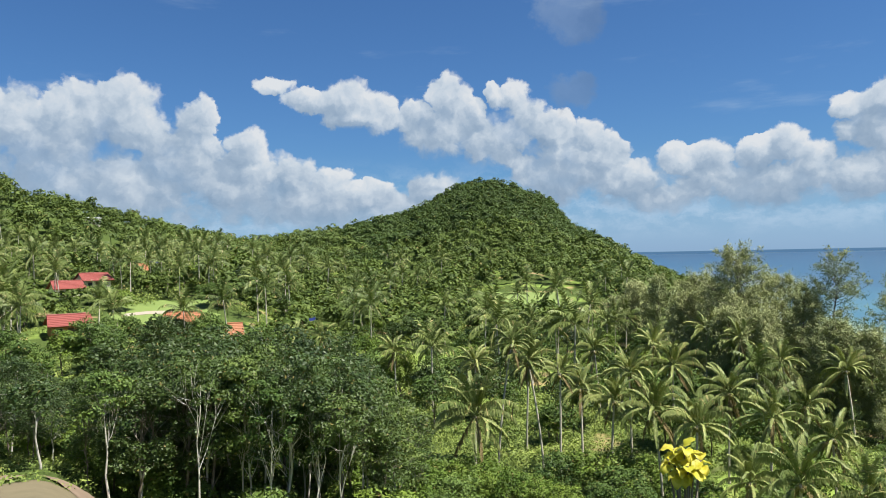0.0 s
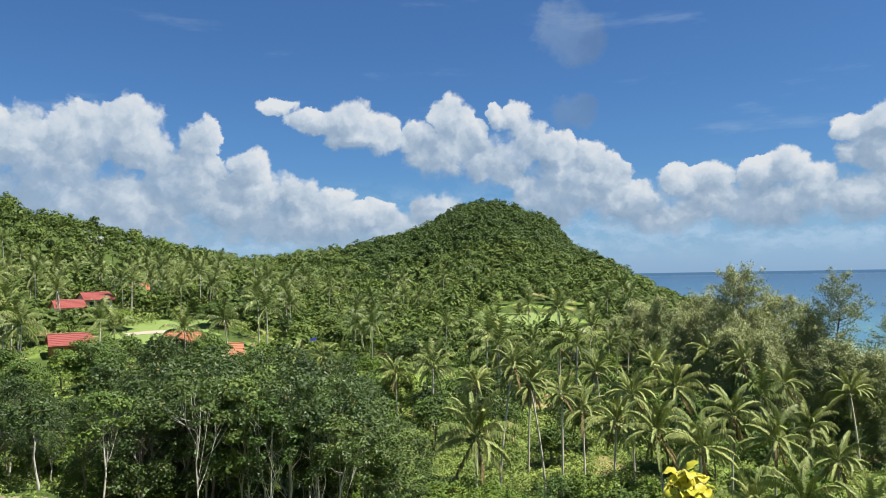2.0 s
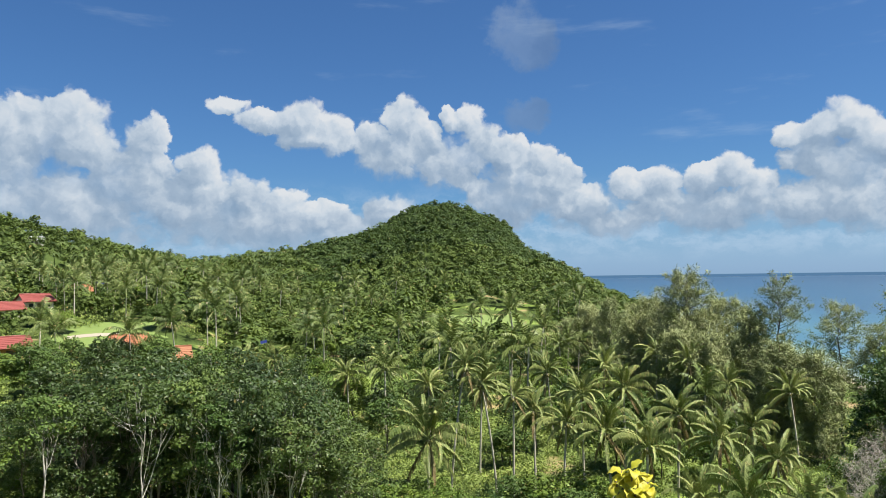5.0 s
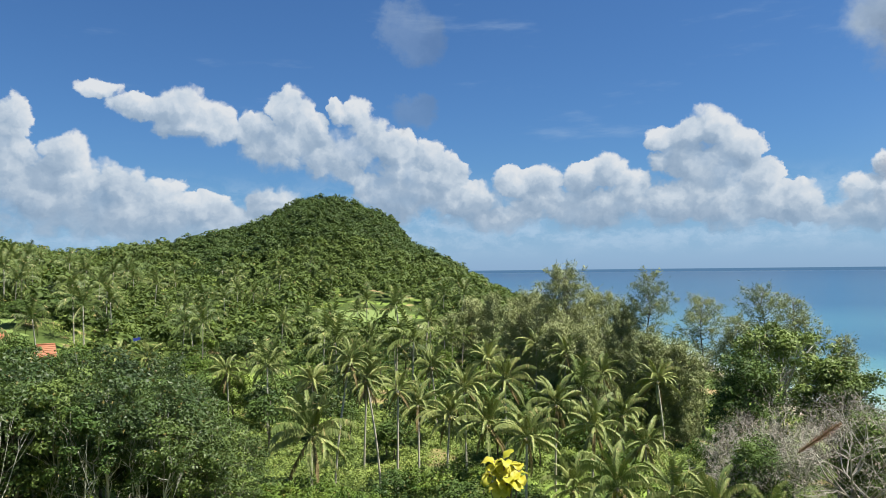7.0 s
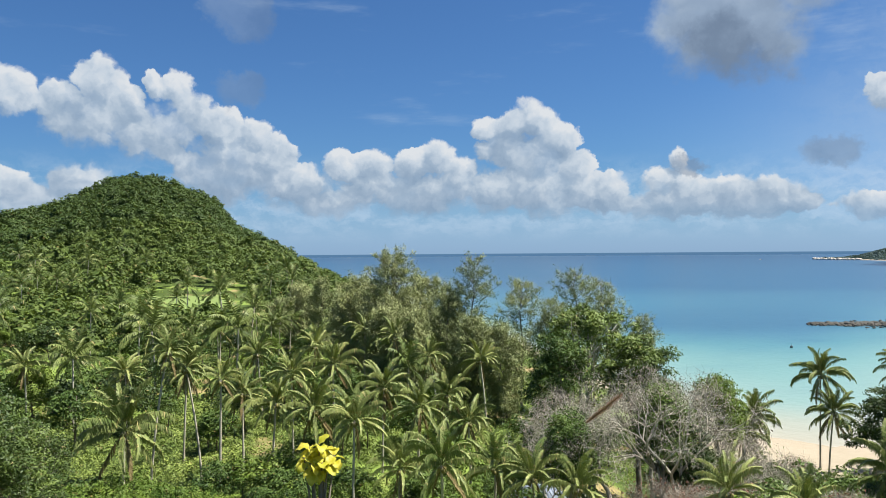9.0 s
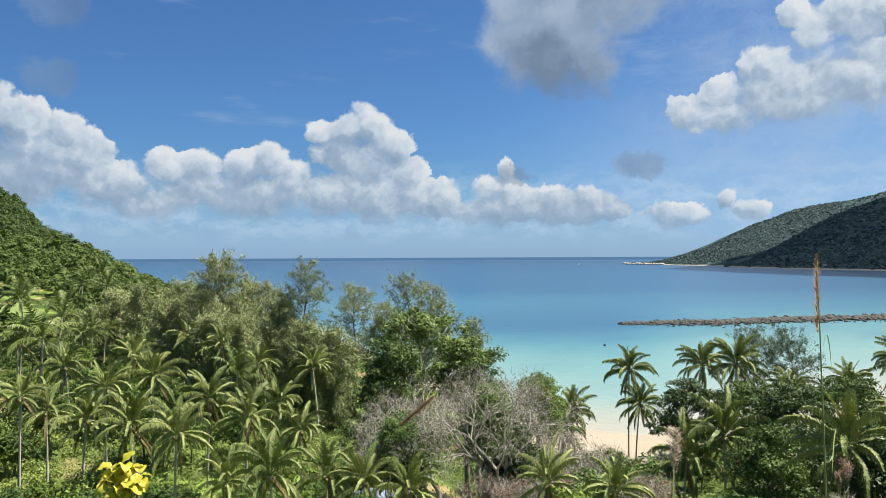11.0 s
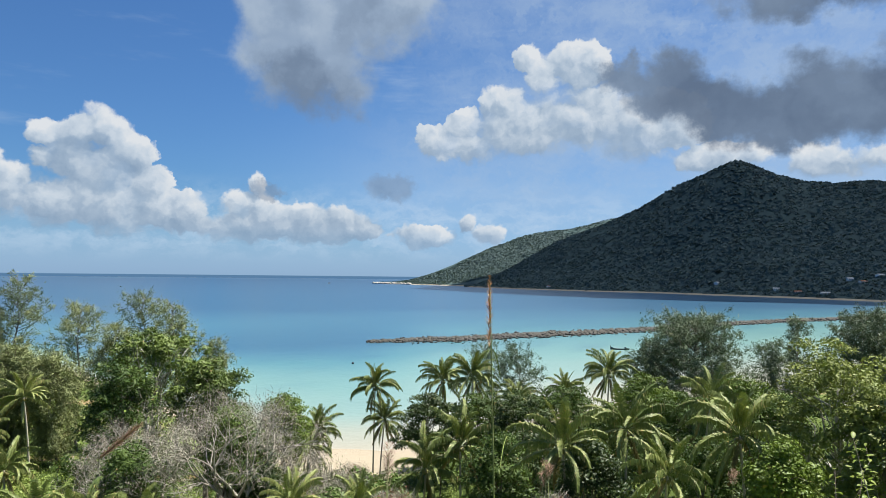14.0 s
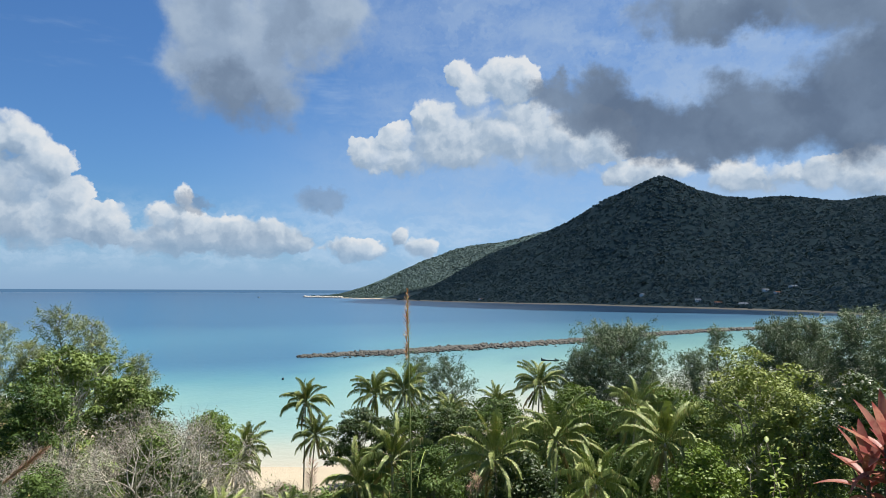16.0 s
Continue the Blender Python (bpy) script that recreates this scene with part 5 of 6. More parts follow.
def tarp(az, el, r, w, d):
    x, y, z = spot(az, r)
    top = EYE + r * math.tan(radians(el))
    base = new("tarp_shelter")
    base.matrix_world = pose(x, y, max(z, top - 2.6), 0, 0, -az)
    s = Shape()
    n = 8
    v = [((i / n - 0.5) * w, (j / n - 0.5) * d, 2.4 - 0.5 * abs(j / n - 0.5) * 2 - 0.25 * math.sin(math.pi * i / n)) for i in range(n + 1) for j in range(n + 1)]
    s.add(v, [(i * 9 + j, i * 9 + 9 + j, i * 9 + 10 + j, i * 9 + j + 1) for i in range(n) for j in range(n)])
    me = s.mesh("sheet", BLUE_TARP, True)
    attach("sheet", me, base)
    for sx in (-1, 1):
        for sy in (-1, 1):
            s = Shape()
            s.tube([(sx * w * 0.48, sy * d * 0.48, -1.5), (sx * w * 0.48, sy * d * 0.48, 1.95)], [0.05, 0.05], 6)
            attach("post", s.mesh("post", WOOD_DARK), base)
    tagged(base, "blue plastic tarp shelter among trees", "shelter")


tarp(-21.5, 0.0, 236, 4.0, 3.0)
tarp(-10.6, -4.6, 166, 3.0, 3.0)


def shed(az, r):
    x, y, z = spot(az, r)
    base = new("shed")
    base.matrix_world = pose(x, y, z, 0, 0, -az + 15)
    s = Shape()
    s.box((-2.0, -1.5, -0.8), (2.0, 1.5, 2.2))
    attach("wall", s.mesh("wall", WOOD_DARK), base)
    s = Shape()
    slab(s, (-2.6, -2.1, 2.15), (2.6, -2.1, 2.15), (2.6, 2.1, 2.9), (-2.6, 2.1, 2.9), 0.06)
    roof = attach("roof", s.mesh("roof", TIN), base, label="blue-grey corrugated metal roof")
    for i in range(17):
        s = Shape()
        xx = -2.5 + 5.0 * i / 16
        s.tube([(xx, -2.1, 2.19), (xx, 2.1, 2.94)], [0.05, 0.05], 4)
        attach("corrugation", s.mesh("corrugation", TIN), roof)
    tagged(base, "wooden shed with a blue-grey metal roof", "shed")


shed(33.4, 62)

# ---- the bay: reef, rocks, boats ----


def reef():
    rng = np.random.default_rng(14)
    bm = bmesh.new()
    bmesh.ops.create_icosphere(bm, subdivisions=1, radius=1.0)
    ball = np.array([q.co[:] for q in bm.verts])
    tris = np.array([[q.index for q in f.verts] for f in bm.faces])
    bm.free()
    n = 5600
    az = 52.6 + 39 * rng.uniform(size=n) ** 0.95
    wide = np.interp(az, [52.6, 56, 62, 76, 91], [4, 11, 17, 19, 24])
    off = rng.normal(size=n) * wide * 0.5
    r = reef_line(az) + off
    size = (0.3 + 1.15 * rng.uniform(size=n) ** 2.2) * np.interp(np.abs(off) / wide, [0, 1], [1.2, 0.6]) * np.interp(az, [52, 58, 90], [0.7, 1.0, 1.3])
    c = np.stack([r * np.sin(np.radians(az)), r * np.cos(np.radians(az)), size * 0.15], 1)
    v = ball[None] * rng.uniform(0.55, 1.35, (n, len(ball), 1)) * size[:, None, None] * np.array([1.2, 1.2, 0.8]) + c[:, None]
    f = (tris[None] + (np.arange(n) * len(ball))[:, None, None]).reshape(-1, 3)
    tagged(new("reef_rocks", mesh_of("reef_rocks", v.reshape(-1, 3), f, ROCK)), "long low bar of dark brown rocks across the bay", "rocks", kind="stuff")
    # gravel bar under the rocks
    azs = np.linspace(53.5, 93, 120)
    ts = np.linspace(-1, 1, 9)
    vv = []
    for a in azs:
        w = float(np.interp(a, [53.5, 57, 62, 76, 93], [1, 4, 9, 12, 20]))
        for t in ts:
            q = float(reef_line(a)) + t * w + 1.5 * math.sin(a * 3.1)
            vv.append((q * math.sin(radians(a)), q * math.cos(radians(a)), 0.32 * (1 - t * t) - 0.08 + 0.05 * math.sin(a * 17 + t * 5)))
    m = len(ts)
    ff = [(i * m + j, (i + 1) * m + j, (i + 1) * m + j + 1, i * m + j + 1) for i in range(len(azs) - 1) for j in range(m - 1)]
    tagged(new("gravel_bar", mesh_of("gravel_bar", vv, ff, GRAVEL, True)), "brown gravel and coral rubble just above the water", "gravel bar", kind="structure")
    # boulders of the cape
    n = 160
    az = rng.uniform(53.0, 56.0, n)
    r = np.interp(az, [53.0, 53.7, 57], [2470, 2430, 2200]) + rng.normal(size=n) * 10
    size = rng.uniform(1.5, 5.0, n)
    c = np.stack([r * np.sin(np.radians(az)), r * np.cos(np.radians(az)), size * 0.3], 1)
    v = ball[None] * rng.uniform(0.7, 1.2, (n, len(ball), 1)) * size[:, None, None] + c[:, None]
    f = (tris[None] + (np.arange(n) * len(ball))[:, None, None]).reshape(-1, 3)
    tagged(new("cape_rocks", mesh_of("cape_rocks", v.reshape(-1, 3), f, ROCK_PALE)), "pale granite boulders at the foot of the cape", "rocks", kind="stuff")


GRAVEL = plain_material("gravel", (0.022, 0.020, 0.014), (0.058, 0.050, 0.036), 0.6, 0.9, 0.7)
ROCK_PALE = plain_material("rock_pale", (0.30, 0.27, 0.22), (0.50, 0.46, 0.40), 0.3, 0.85, 0.4)
reef()


def longtail_boat(az, r, turn, length=7.4):
    base = new("longtail_boat")
    x, y = r * math.sin(radians(az)), r * math.cos(radians(az))
    base.matrix_world = pose(x, y, 0, 0, 0, turn)
    s = Shape()
    n = 12
    v = []
    for i in range(n + 1):
        t = i / n * 2 - 1
        w = 0.85 * (1 - abs(t) ** 2.6) + 0.03
        z = 0.45 + 0.9 * max(t, 0) ** 3 + 0.25 * max(-t, 0) ** 3
        xx = t * length / 2
        v += [(xx, -w, z), (xx, -w * 0.7, -0.15), (xx, w * 0.7, -0.15), (xx, w, z), (xx, w * 0.9, z - 0.03), (xx, w * 0.6, 0.1), (xx, -w * 0.6, 0.1), (xx, -w * 0.9, z - 0.03)]
    f = [(i * 8 + j, (i + 1) * 8 + j, (i + 1) * 8 + (j + 1) % 8, i * 8 + (j + 1) % 8) for i in range(n) for j in range(8)]
    f += [tuple(range(8)), tuple(range(n * 8 + 7, n * 8 - 1, -1))]
    s.add(v, f)
    attach("hull", s.mesh("hull", BOAT_DARK), base)
    s = Shape()
    s.tube([(length * 0.47, 0, 1.1), (length * 0.5, 0, 1.5), (length * 0.5, 0, 1.75)], [0.12, 0.09, 0.05], 6)
    attach("stem_post", s.mesh("stem_post", WOOD_DARK), base)
    s = Shape()
    s.box((-length * 0.36, -0.25, 0.6), (-length * 0.27, 0.25, 1.15))
    engine = attach("engine", s.mesh("engine", BOAT_DARK), base)
    s = Shape()
    s.tube([(-length * 0.35, 0, 0.95), (-length * 0.72, 0.2, 0.15)], [0.04, 0.04], 6)
    attach("shaft", s.mesh("shaft", BOAT_DARK), engine)
    for i in range(4):
        s = Shape()
        xx = -1.6 + 1.2 * i
        s.box((xx - 0.14, -0.72, 0.34), (xx + 0.14, 0.72, 0.40))
        attach("thwart", s.mesh("thwart", WOOD_DARK), base)
    tagged(base, "dark wooden longtail boat moored in shallow water", "boat")


longtail_boat(72.25, 310, 108)


def speedboat(az, r, turn):
    base = new("speedboat")
    base.matrix_world = pose(r * math.sin(radians(az)), r * math.cos(radians(az)), 0, 0, 0, turn)
    s = Shape()
    v = []
    for i in range(9):
        t = i / 8
        w = 1.7 * (1 - t ** 3) + 0.05
        v += [(t * 14 - 7, -w, 1.5 + 0.5 * t), (t * 14 - 7, 0, -0.3 + 0.8 * t * t), (t * 14 - 7, w, 1.5 + 0.5 * t)]
    s.add(v, [(i * 3 + j, i * 3 + 3 + j, i * 3 + 3 + (j + 1) % 3, i * 3 + (j + 1) % 3) for i in range(8) for j in range(3)] + [(0, 1, 2), (26, 25, 24)])
    attach("hull", s.mesh("hull", WHITE_PAINT), base)
    s = Shape()
    s.box((-4, -1.2, 1.5), (2, 1.2, 3.2))
    cabin = attach("cabin", s.mesh("cabin", WHITE_PAINT), base)
    s = Shape()
    s.box((-3.5, -1.25, 2.3), (1.5, 1.25, 2.9))
    attach("pane", s.mesh("pane", GLASS_DARK), cabin)
    tagged(base, "small white speedboat far out at sea", "boat")


WHITE_PAINT = plain_material("white_paint", (0.72, 0.72, 0.70), (0.82, 0.82, 0.80), 1.0, 0.35, 0.05)
speedboat(49.6, 2350, 10)


def buoy(az, r):
    base = new("buoy")
    base.matrix_world = pose(r * math.sin(radians(az)), r * math.cos(radians(az)), 0)
    s = Shape()
    s.tube([(0, 0, -0.3), (0, 0, 0.0), (0, 0, 0.45), (0, 0, 0.65)], [0.2, 0.42, 0.42, 0.15], 10)
    attach("float", s.mesh("float", BOAT_DARK, True), base)
    s = Shape()
    s.tube([(0, 0, 0.6), (0, 0, 1.2)], [0.04, 0.03], 6)
    attach("staff", s.mesh("staff", BOAT_DARK), base)
    tagged(base, "small dark mooring buoy afloat in the bay", "buoy")


buoy(51.6, 246)

# small buildings on the far shore
for i, (az, r, z) in enumerate([(83.2, 1330, 6), (84.6, 1290, 5), (86.3, 1262, 4), (87.8, 1330, 22), (88.6, 1300, 18), (89.6, 1330, 24), (79.2, 1420, 10), (66.8, 1640, 30)]):
    house(az, r, None, 9 + (i % 3) * 2, 7, 10 * i, ROOF_ORANGE if i % 3 == 1 else ROOF_GREY, WHITE_PAINT, "small white house on the far shore", 1.4, 3.0)

# ---- plants close to the viewpoint ----


def curved_leaf(length, width, bend, cup, mat, name="leaf", waves=0.0, n=7):
    """A blade along +X that bends down, with a folded midrib."""
    v, f = [], []
    p, ang = Vector((0, 0, 0)), 0.0
    for i in range(n + 1):
        t = i / n
        w = width / 2 * math.sin(math.pi * min(0.06 + 0.94 * t, 0.995)) ** 0.75
        dz = waves * math.sin(t * 13)
        v += [(p.x, -w, p.z + cup * w + dz), (p.x, 0, p.z), (p.x, w, p.z + cup * w - dz)]
        p = p + Vector((math.cos(ang), 0, -math.sin(ang))) * length / n
        ang += radians(bend) / n
    f = [(i * 3 + j, i * 3 + 3 + j, i * 3 + 4 + j, i * 3 + 1 + j) for i in range(n) for j in range(2)]
    return mesh_of(name, v, f, mat, True)


def blotched(name, base_col, second, third, scale):
    m, g = material(name)
    co = g.node("ShaderNodeTexCoord").outputs["Object"]
    info = g.node("ShaderNodeObjectInfo").outputs["Random"]
    n = g.noise(co, scale, 4.0, 0.6)
    col = g.mix(g.span(n, 0.42, 0.62), base_col, second)
    col = g.mix(g.math("MULTIPLY", info, 0.55), col, third)
    return finish(m, g, col, 0.48, bump=n, bump_strength=0.25, bump_distance=0.004, translucent=0.4, glow_through=col, specular=0.25)


YELLOW_LEAF = blotched("yellow_leaf", (0.50, 0.44, 0.03), (0.64, 0.56, 0.10), (0.38, 0.42, 0.04), 22.0)
RED_LEAF = blotched("red_leaf", (0.30, 0.085, 0.075), (0.44, 0.21, 0.15), (0.20, 0.05, 0.055), 9.0)
LIME_LEAF = blotched("lime_leaf", (0.20, 0.27, 0.035), (0.28, 0.31, 0.06), (0.12, 0.20, 0.03), 20.0)


def yellow_shrub():
    x, y = 5.5 * math.sin(radians(18.1)), 5.5 * math.cos(radians(18.1))
    z0, z1 = ground_z(x, y), EYE - 5.5 * 0.275
    base = new("yellow_shrub")
    base.matrix_world = pose(x, y, z0)
    rng = np.random.default_rng(31)
    kit = [curved_leaf(0.095, 0.072, b, 0.35, YELLOW_LEAF, waves=0.006) for b in (25, 60, 95)]
    for k, (dx, dy, dz) in enumerate([(0, 0, 0.09), (-0.11, 0.02, 0.0), (0.11, -0.02, 0.0), (0.0, -0.07, -0.03), (-0.06, 0.06, 0.06), (0.06, 0.05, 0.05), (0.05, -0.04, -0.05), (-0.06, -0.04, -0.05)]):
        top = (dx, dy, z1 - z0 + dz)
        s = Shape()
        s.tube([(dx * 0.1, dy * 0.1, -0.1), (dx * 0.3, dy * 0.3, (z1 - z0) * 0.6), top], [0.014, 0.011, 0.006], 6)
        stem = attach("stem", s.mesh("stem", BARK_DARK, True), base)
        for j in range(7):
            attach("leaf", kit[(j + k) % 3], stem, pose(*top, 0, 0, 0) @ pose(0, 0, -0.010 * j, rng.uniform(-20, 20), rng.uniform(-50, 15) + 8 * j, j * 137 + k * 40) @ Matrix.Scale(rng.uniform(0.85, 1.2), 4))
    tagged(base, "garden shrub with bright yellow wavy leaves", "shrub")


def red_cordyline(az, r, z_top, seed):
    x, y = r * math.sin(radians(az)), r * math.cos(radians(az))
    z0 = ground_z(x, y)
    base = new("red_cordyline")
    base.matrix_world = pose(x, y, z0)
    rng = np.random.default_rng(seed)
    kit = [curved_leaf(0.25, 0.052, b, 0.5, RED_LEAF) for b in (15, 45, 80)]
    for k, (dx, dy, dz) in enumerate([(0, 0, 0.0), (0.06, 0.08, -0.14), (-0.05, -0.06, -0.10)]):
        h = z_top - z0 + dz - 0.15
        s = Shape()
        s.tube([(0, 0, -0.1), (dx * 0.6, dy * 0.6, h * 0.6), (dx, dy, h)], [0.016, 0.014, 0.01], 7)
        stem = attach("stem", s.mesh("stem", BARK_DARK, True), base)
        for j in range(17):
            attach("leaf", kit[min(j // 7, 2)], stem, pose(dx, dy, h - 0.010 * j, 0, 0, j * 137.5 + rng.uniform(-12, 12)) @ pose(0, 0, 0, rng.uniform(-15, 15), -76 + 5.2 * j + rng.uniform(-8, 8)) @ Matrix.Scale(rng.uniform(0.8, 1.15), 4))
    tagged(base, "cordyline plant with glossy red strap leaves", "plant")


def tall_grass():
    base = new("grass_stalk")
    x, y = 2.053, 0.660
    z0 = ground_z(x, y)
    base.matrix_world = pose(x, y, z0)
    rng = np.random.default_rng(33)
    h = 30.0 - z0
    path = [(-0.014 * t * t, 0.026 * t * t, -0.05 + (h + 0.05) * t) for t in (0, 0.25, 0.5, 0.75, 0.9, 1.0)]
    s = Shape()
    s.tube(path, [0.0035, 0.003, 0.0026, 0.002, 0.0015, 0.0006], 6)
    attach("stem", s.mesh("stem", GRASS_STEM, True), base)
    s = Shape()
    for k in range(240):
        t = rng.uniform() ** 1.2
        z = h - 0.19 * t
        th = rng.uniform(0, 2 * math.pi)
        ln = (0.004 + 0.017 * min(t * 2.0, 1) * (1 - 0.5 * t))
        a = Vector((path[-1][0], path[-1][1], z))
        b = a + Vector((math.cos(th) * ln, math.sin(th) * ln, ln * 1.1))
        q = Vector((-math.sin(th), math.cos(th), 0)) * 0.0011
        s.add([tuple(a - q), tuple(a + q), tuple(b)], [(0, 1, 2)])
    attach("seed_head", s.mesh("seed_head", SEED_RED), base, label="reddish brown feathery seed head")
    for k, (zz, turn, ln, lift) in enumerate([(0.95, 200, 0.32, 45), (0.80, 20, 0.26, 40), (0.55, 120, 0.4, 55), (0.3, 300, 0.5, 65), (0.2, 60, 0.5, 70)]):
        attach("blade", curved_leaf(ln, 0.0022, 70, 0.3, GRASS_BLADE, "blade"), base, pose(0.005, 0.003, zz * h * 0.9, 0, 0, turn) @ pose(0, 0, 0, 0, -lift))
    tagged(base, "tall wild grass stalk with a reddish seed head", "grass")


def lime_sprig(az, r, el, seed):
    x, y = r * math.sin(radians(az)), r * math.cos(radians(az))
    z0, z1 = ground_z(x, y), EYE + r * math.tan(radians(el))
    base = new("lime_shrub")
    base.matrix_world = pose(x, y, z0)
    rng = np.random.default_rng(seed)
    kit = [curved_leaf(0.10, 0.045, b, 0.3, LIME_LEAF) for b in (20, 60)]
    for k in range(4):
        top = np.array([rng.normal() * 0.12, rng.normal() * 0.12, z1 - z0 - 0.12 * k])
        s = Shape()
        s.tube(limb_path(rng, (0, 0, -0.1), top, 0.1), [0.014, 0.012, 0.009, 0.006, 0.003], 5)
        stem = attach("stem", s.mesh("stem", BARK_DARK, True), base)
        for j in range(9):
            p = top * np.array([1, 1, 1]) - np.array([0, 0, 0.05 * j])
            attach("leaf", kit[j % 2], stem, pose(*p, 0, 0, j * 137.5) @ pose(0, 0, 0, rng.uniform(-20, 20), rng.uniform(-45, 10)) @ Matrix.Scale(rng.uniform(0.7, 1.2), 4))
    tagged(base, "shrub sprig with pale lime-green leaves", "shrub")


def plume_grass(az, r, el, heads, mat, seed, label):
    """Wild grass with feathery flower heads on thin stems."""
    x, y = 0.33 + r * math.sin(radians(az)), r * math.cos(radians(az)) - 0.16
    z0, z1 = ground_z(x, y), EYE + r * math.tan(radians(el))
    base = new("plume_grass")
    base.matrix_world = pose(x, y, z0)
    rng = np.random.default_rng(seed)
    for k in range(heads):
        h = z1 - z0 - rng.uniform(0, 0.10) * (k > 0)
        dx, dy = rng.normal(size=2) * 0.028
        s = Shape()
        s.tube([(dx * 0.2, dy * 0.2, -0.05), (dx * 0.6, dy * 0.6, h * 0.6), (dx, dy, h)], [0.0028, 0.0022, 0.0008], 5)
        stem = attach("stem", s.mesh("stem", GRASS_STEM, True), base)
        s = Shape()
        for j in range(95):
            t = rng.uniform()
            th, ln = rng.uniform(0, 2 * math.pi), 0.034 * (0.25 + math.sin(math.pi * (0.1 + 0.85 * t))) * rng.uniform(0.5, 1.1)
            a = Vector((dx, dy, h - 0.13 * t))
            b = a + Vector((math.cos(th) * ln, math.sin(th) * ln, ln * rng.uniform(0.3, 0.9)))
            q = Vector((-math.sin(th), math.cos(th), 0)) * 0.0016
            s.add([tuple(a - q * 0.3), tuple(b - q), tuple(b + (b - a) * 0.2), tuple(b + q)], [(0, 1, 2, 3)])
        attach("flower_head", s.mesh("flower_head", mat), stem, label="feathery flower head")
    for k in range(5):
        attach("blade", curved_leaf(0.5, 0.007, 60, 0.4, GRASS_BLADE, "blade"), base, pose(0, 0, 0, 0, 0, 72 * k) @ pose(0, 0, 0, 0, -rng.uniform(60, 82)) @ Matrix.Scale(rng.uniform(0.7, 1.0), 4))
    tagged(base, label, "grass", "plume grasses")


GRASS_STEM = plain_material("grass_stem", (0.16, 0.20, 0.06), (0.30, 0.30, 0.12), 6.0, 0.5, 0.1)
SEED_RED = leaf_material("seed_red", (0.30, 0.10, 0.07), (0.55, 0.30, 0.16), old=(0.6, 0.45, 0.2), rough=0.6, dry=0.25)
PLUME_PINK = leaf_material("plume_pink", (0.42, 0.28, 0.25), (0.70, 0.56, 0.50), old=(0.6, 0.5, 0.4), rough=0.7, translucent=0.35)
PLUME_RED = leaf_material("plume_red", (0.26, 0.12, 0.10), (0.48, 0.32, 0.26), old=(0.30, 0.26, 0.16), rough=0.7, translucent=0.3)
plume_grass(54.95, 3.6, -12.9, 4, PLUME_PINK, 71, "wild grass with pale pink feathery plumes")
plume_grass(67.2, 6.4, -14.0, 4, PLUME_RED, 72, "wild grass with faded reddish plumes")
plume_grass(80.9, 6.8, -13.6, 2, PLUME_RED, 74, "wild grass with faded reddish plumes")
yellow_shrub()
red_cordyline(97.5, 4.6, 29.40, 41)
red_cordyline(99.9, 4.8, 29.40, 42)
tall_grass()
lime_sprig(88.8, 9.0, -10.2, 51)
lime_sprig(89.9, 9.4, -12.4, 52)


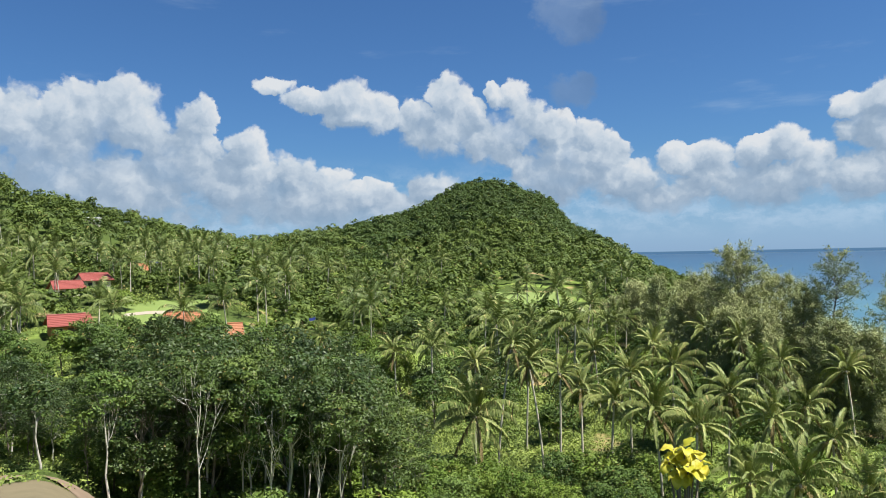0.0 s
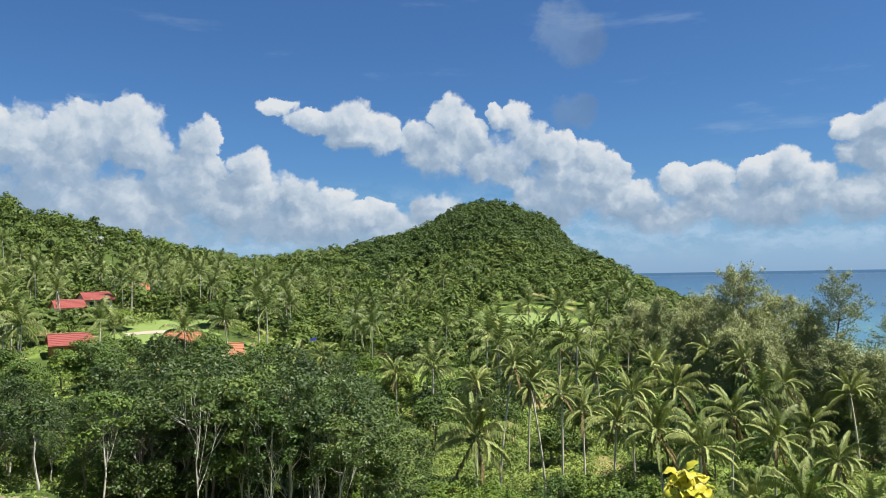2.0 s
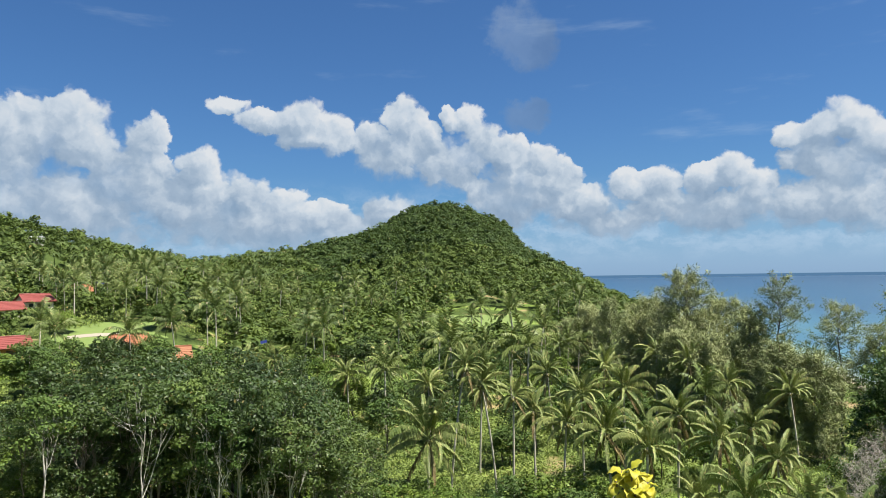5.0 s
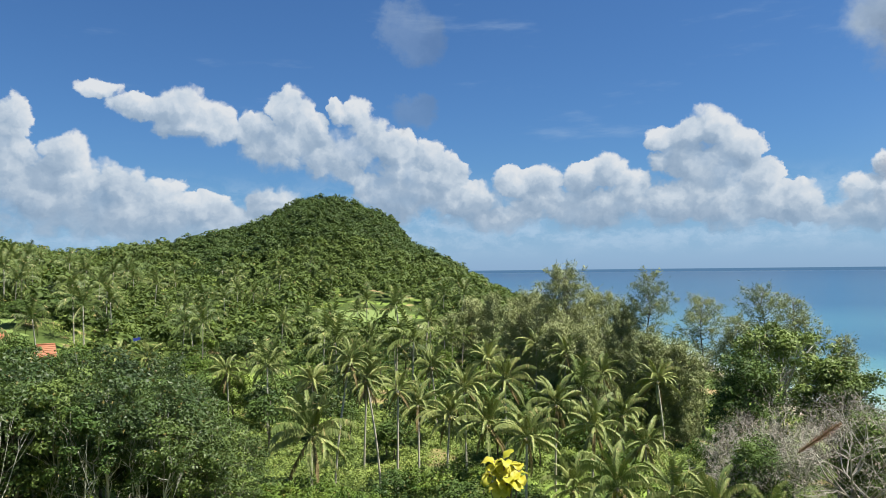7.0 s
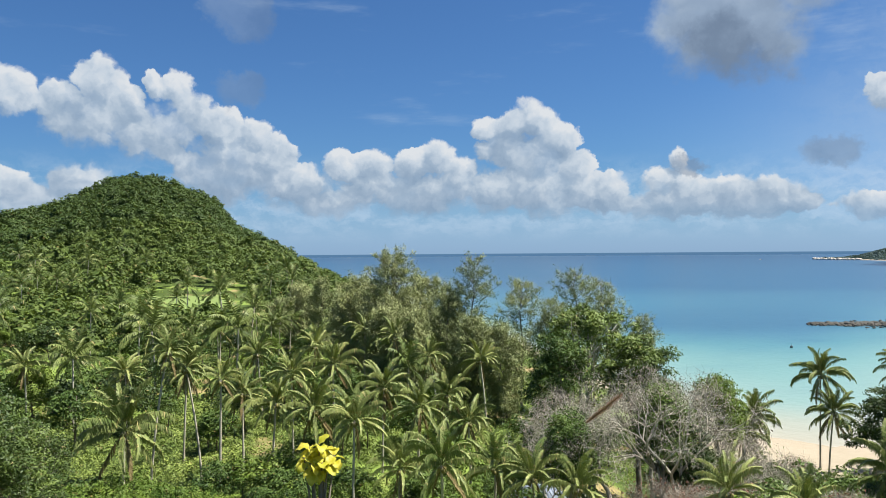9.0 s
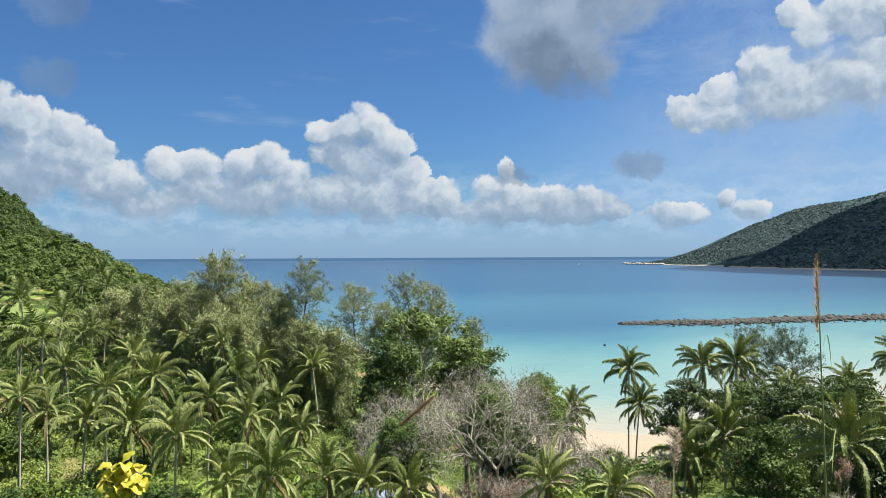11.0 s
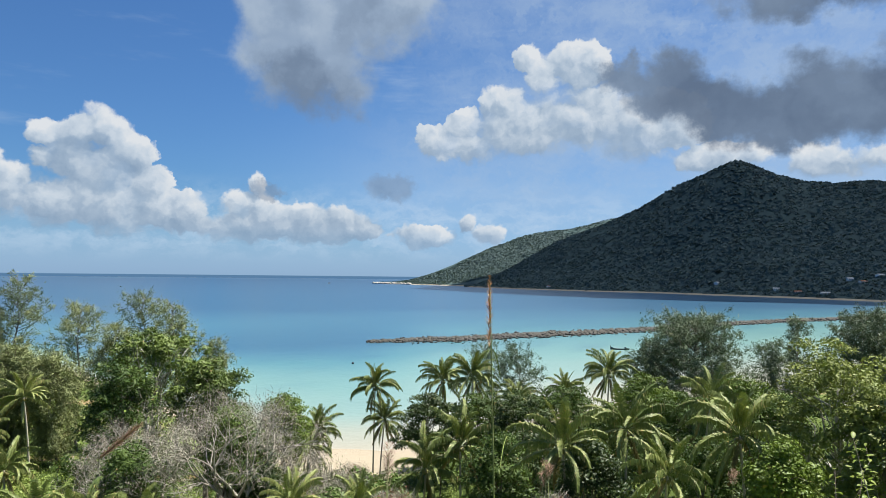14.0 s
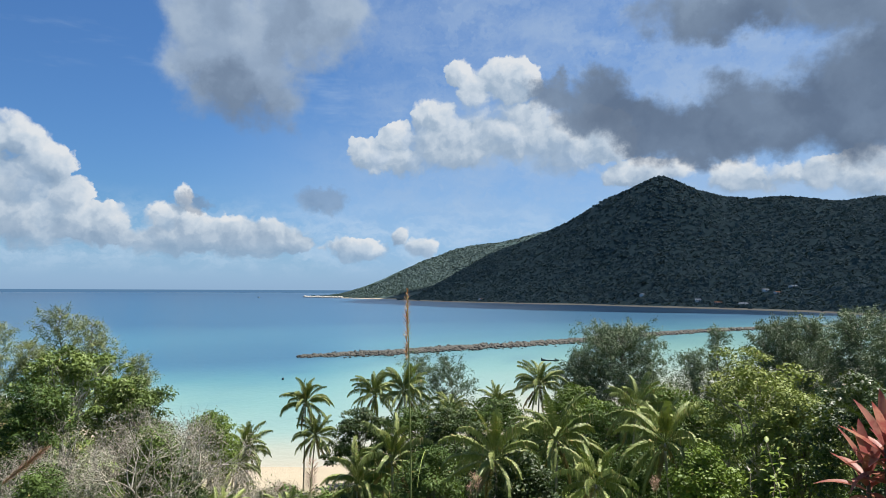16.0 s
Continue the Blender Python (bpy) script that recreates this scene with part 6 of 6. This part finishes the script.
def leaning_plume(x, y, z, seed):
    """A grass flower head that leans over on its thin stem."""
    z0 = ground_z(x, y)
    base = new("plume_grass")
    base.matrix_world = pose(x, y, z0)
    rng = np.random.default_rng(seed)
    lean = Vector((0.60, -0.47, 0.65)).normalized()
    foot, tip = Vector((0, 0, z - z0)) - lean * 0.12, Vector((0, 0, z - z0)) + lean * 0.12
    s = Shape()
    s.tube([(-0.16, 0.13, -0.05), (-0.14, 0.11, (z - z0) * 0.6), tuple(foot), tuple(tip)], [0.003, 0.0025, 0.0018, 0.0006], 5)
    stem = attach("stem", s.mesh("stem", GRASS_STEM, True), base)
    s = Shape()
    for k in range(480):
        t = rng.uniform()
        a = foot + (tip - foot) * t
        ln = 0.052 * math.sin(math.pi * (0.12 + 0.8 * t)) * rng.uniform(0.6, 1.1)
        b = a + (Vector(rng.normal(size=3)).normalized() * 0.8 + lean * 0.8) * ln
        q = lean.cross(b - a).normalized() * 0.0018
        s.add([tuple(a - q), tuple(a + q), tuple(b)], [(0, 1, 2)])
    attach("flower_head", s.mesh("flower_head", PLUME_RED), stem, label="feathery reddish flower head")
    for k in range(4):
        attach("blade", curved_leaf(0.45, 0.007, 60, 0.4, GRASS_BLADE, "blade"), base, pose(-0.16, 0.13, 0, 0, 0, 90 * k) @ pose(0, 0, 0, 0, -rng.uniform(60, 82)))
    tagged(base, "wild grass with a leaning reddish feathery head", "grass", "plume grasses")


leaning_plume(2.54, 2.94, 29.19, 81)


def red_thickets():
    for i, (az, el, r) in enumerate([(47.4, -15.6, 56), (45.0, -15.9, 54), (52.6, -14.2, 90), (56.6, -16.0, 52), (66.9, -15.2, 50)]):
        x, y, z = spot(az, r)
        ob = bare_tree(210 + i, max(EYE + r * math.tan(radians(el)) - z, 1.2), 2.0, 0.9, TWIG_RED)
        ob.name = "red_twig_shrub"
        ob.matrix_world = pose(x, y, z, 0, 0, 50 * i)
        tagged(ob, "dry shrub with reddish brown twigs and leaves", "shrub", "red twig shrubs")


red_thickets()


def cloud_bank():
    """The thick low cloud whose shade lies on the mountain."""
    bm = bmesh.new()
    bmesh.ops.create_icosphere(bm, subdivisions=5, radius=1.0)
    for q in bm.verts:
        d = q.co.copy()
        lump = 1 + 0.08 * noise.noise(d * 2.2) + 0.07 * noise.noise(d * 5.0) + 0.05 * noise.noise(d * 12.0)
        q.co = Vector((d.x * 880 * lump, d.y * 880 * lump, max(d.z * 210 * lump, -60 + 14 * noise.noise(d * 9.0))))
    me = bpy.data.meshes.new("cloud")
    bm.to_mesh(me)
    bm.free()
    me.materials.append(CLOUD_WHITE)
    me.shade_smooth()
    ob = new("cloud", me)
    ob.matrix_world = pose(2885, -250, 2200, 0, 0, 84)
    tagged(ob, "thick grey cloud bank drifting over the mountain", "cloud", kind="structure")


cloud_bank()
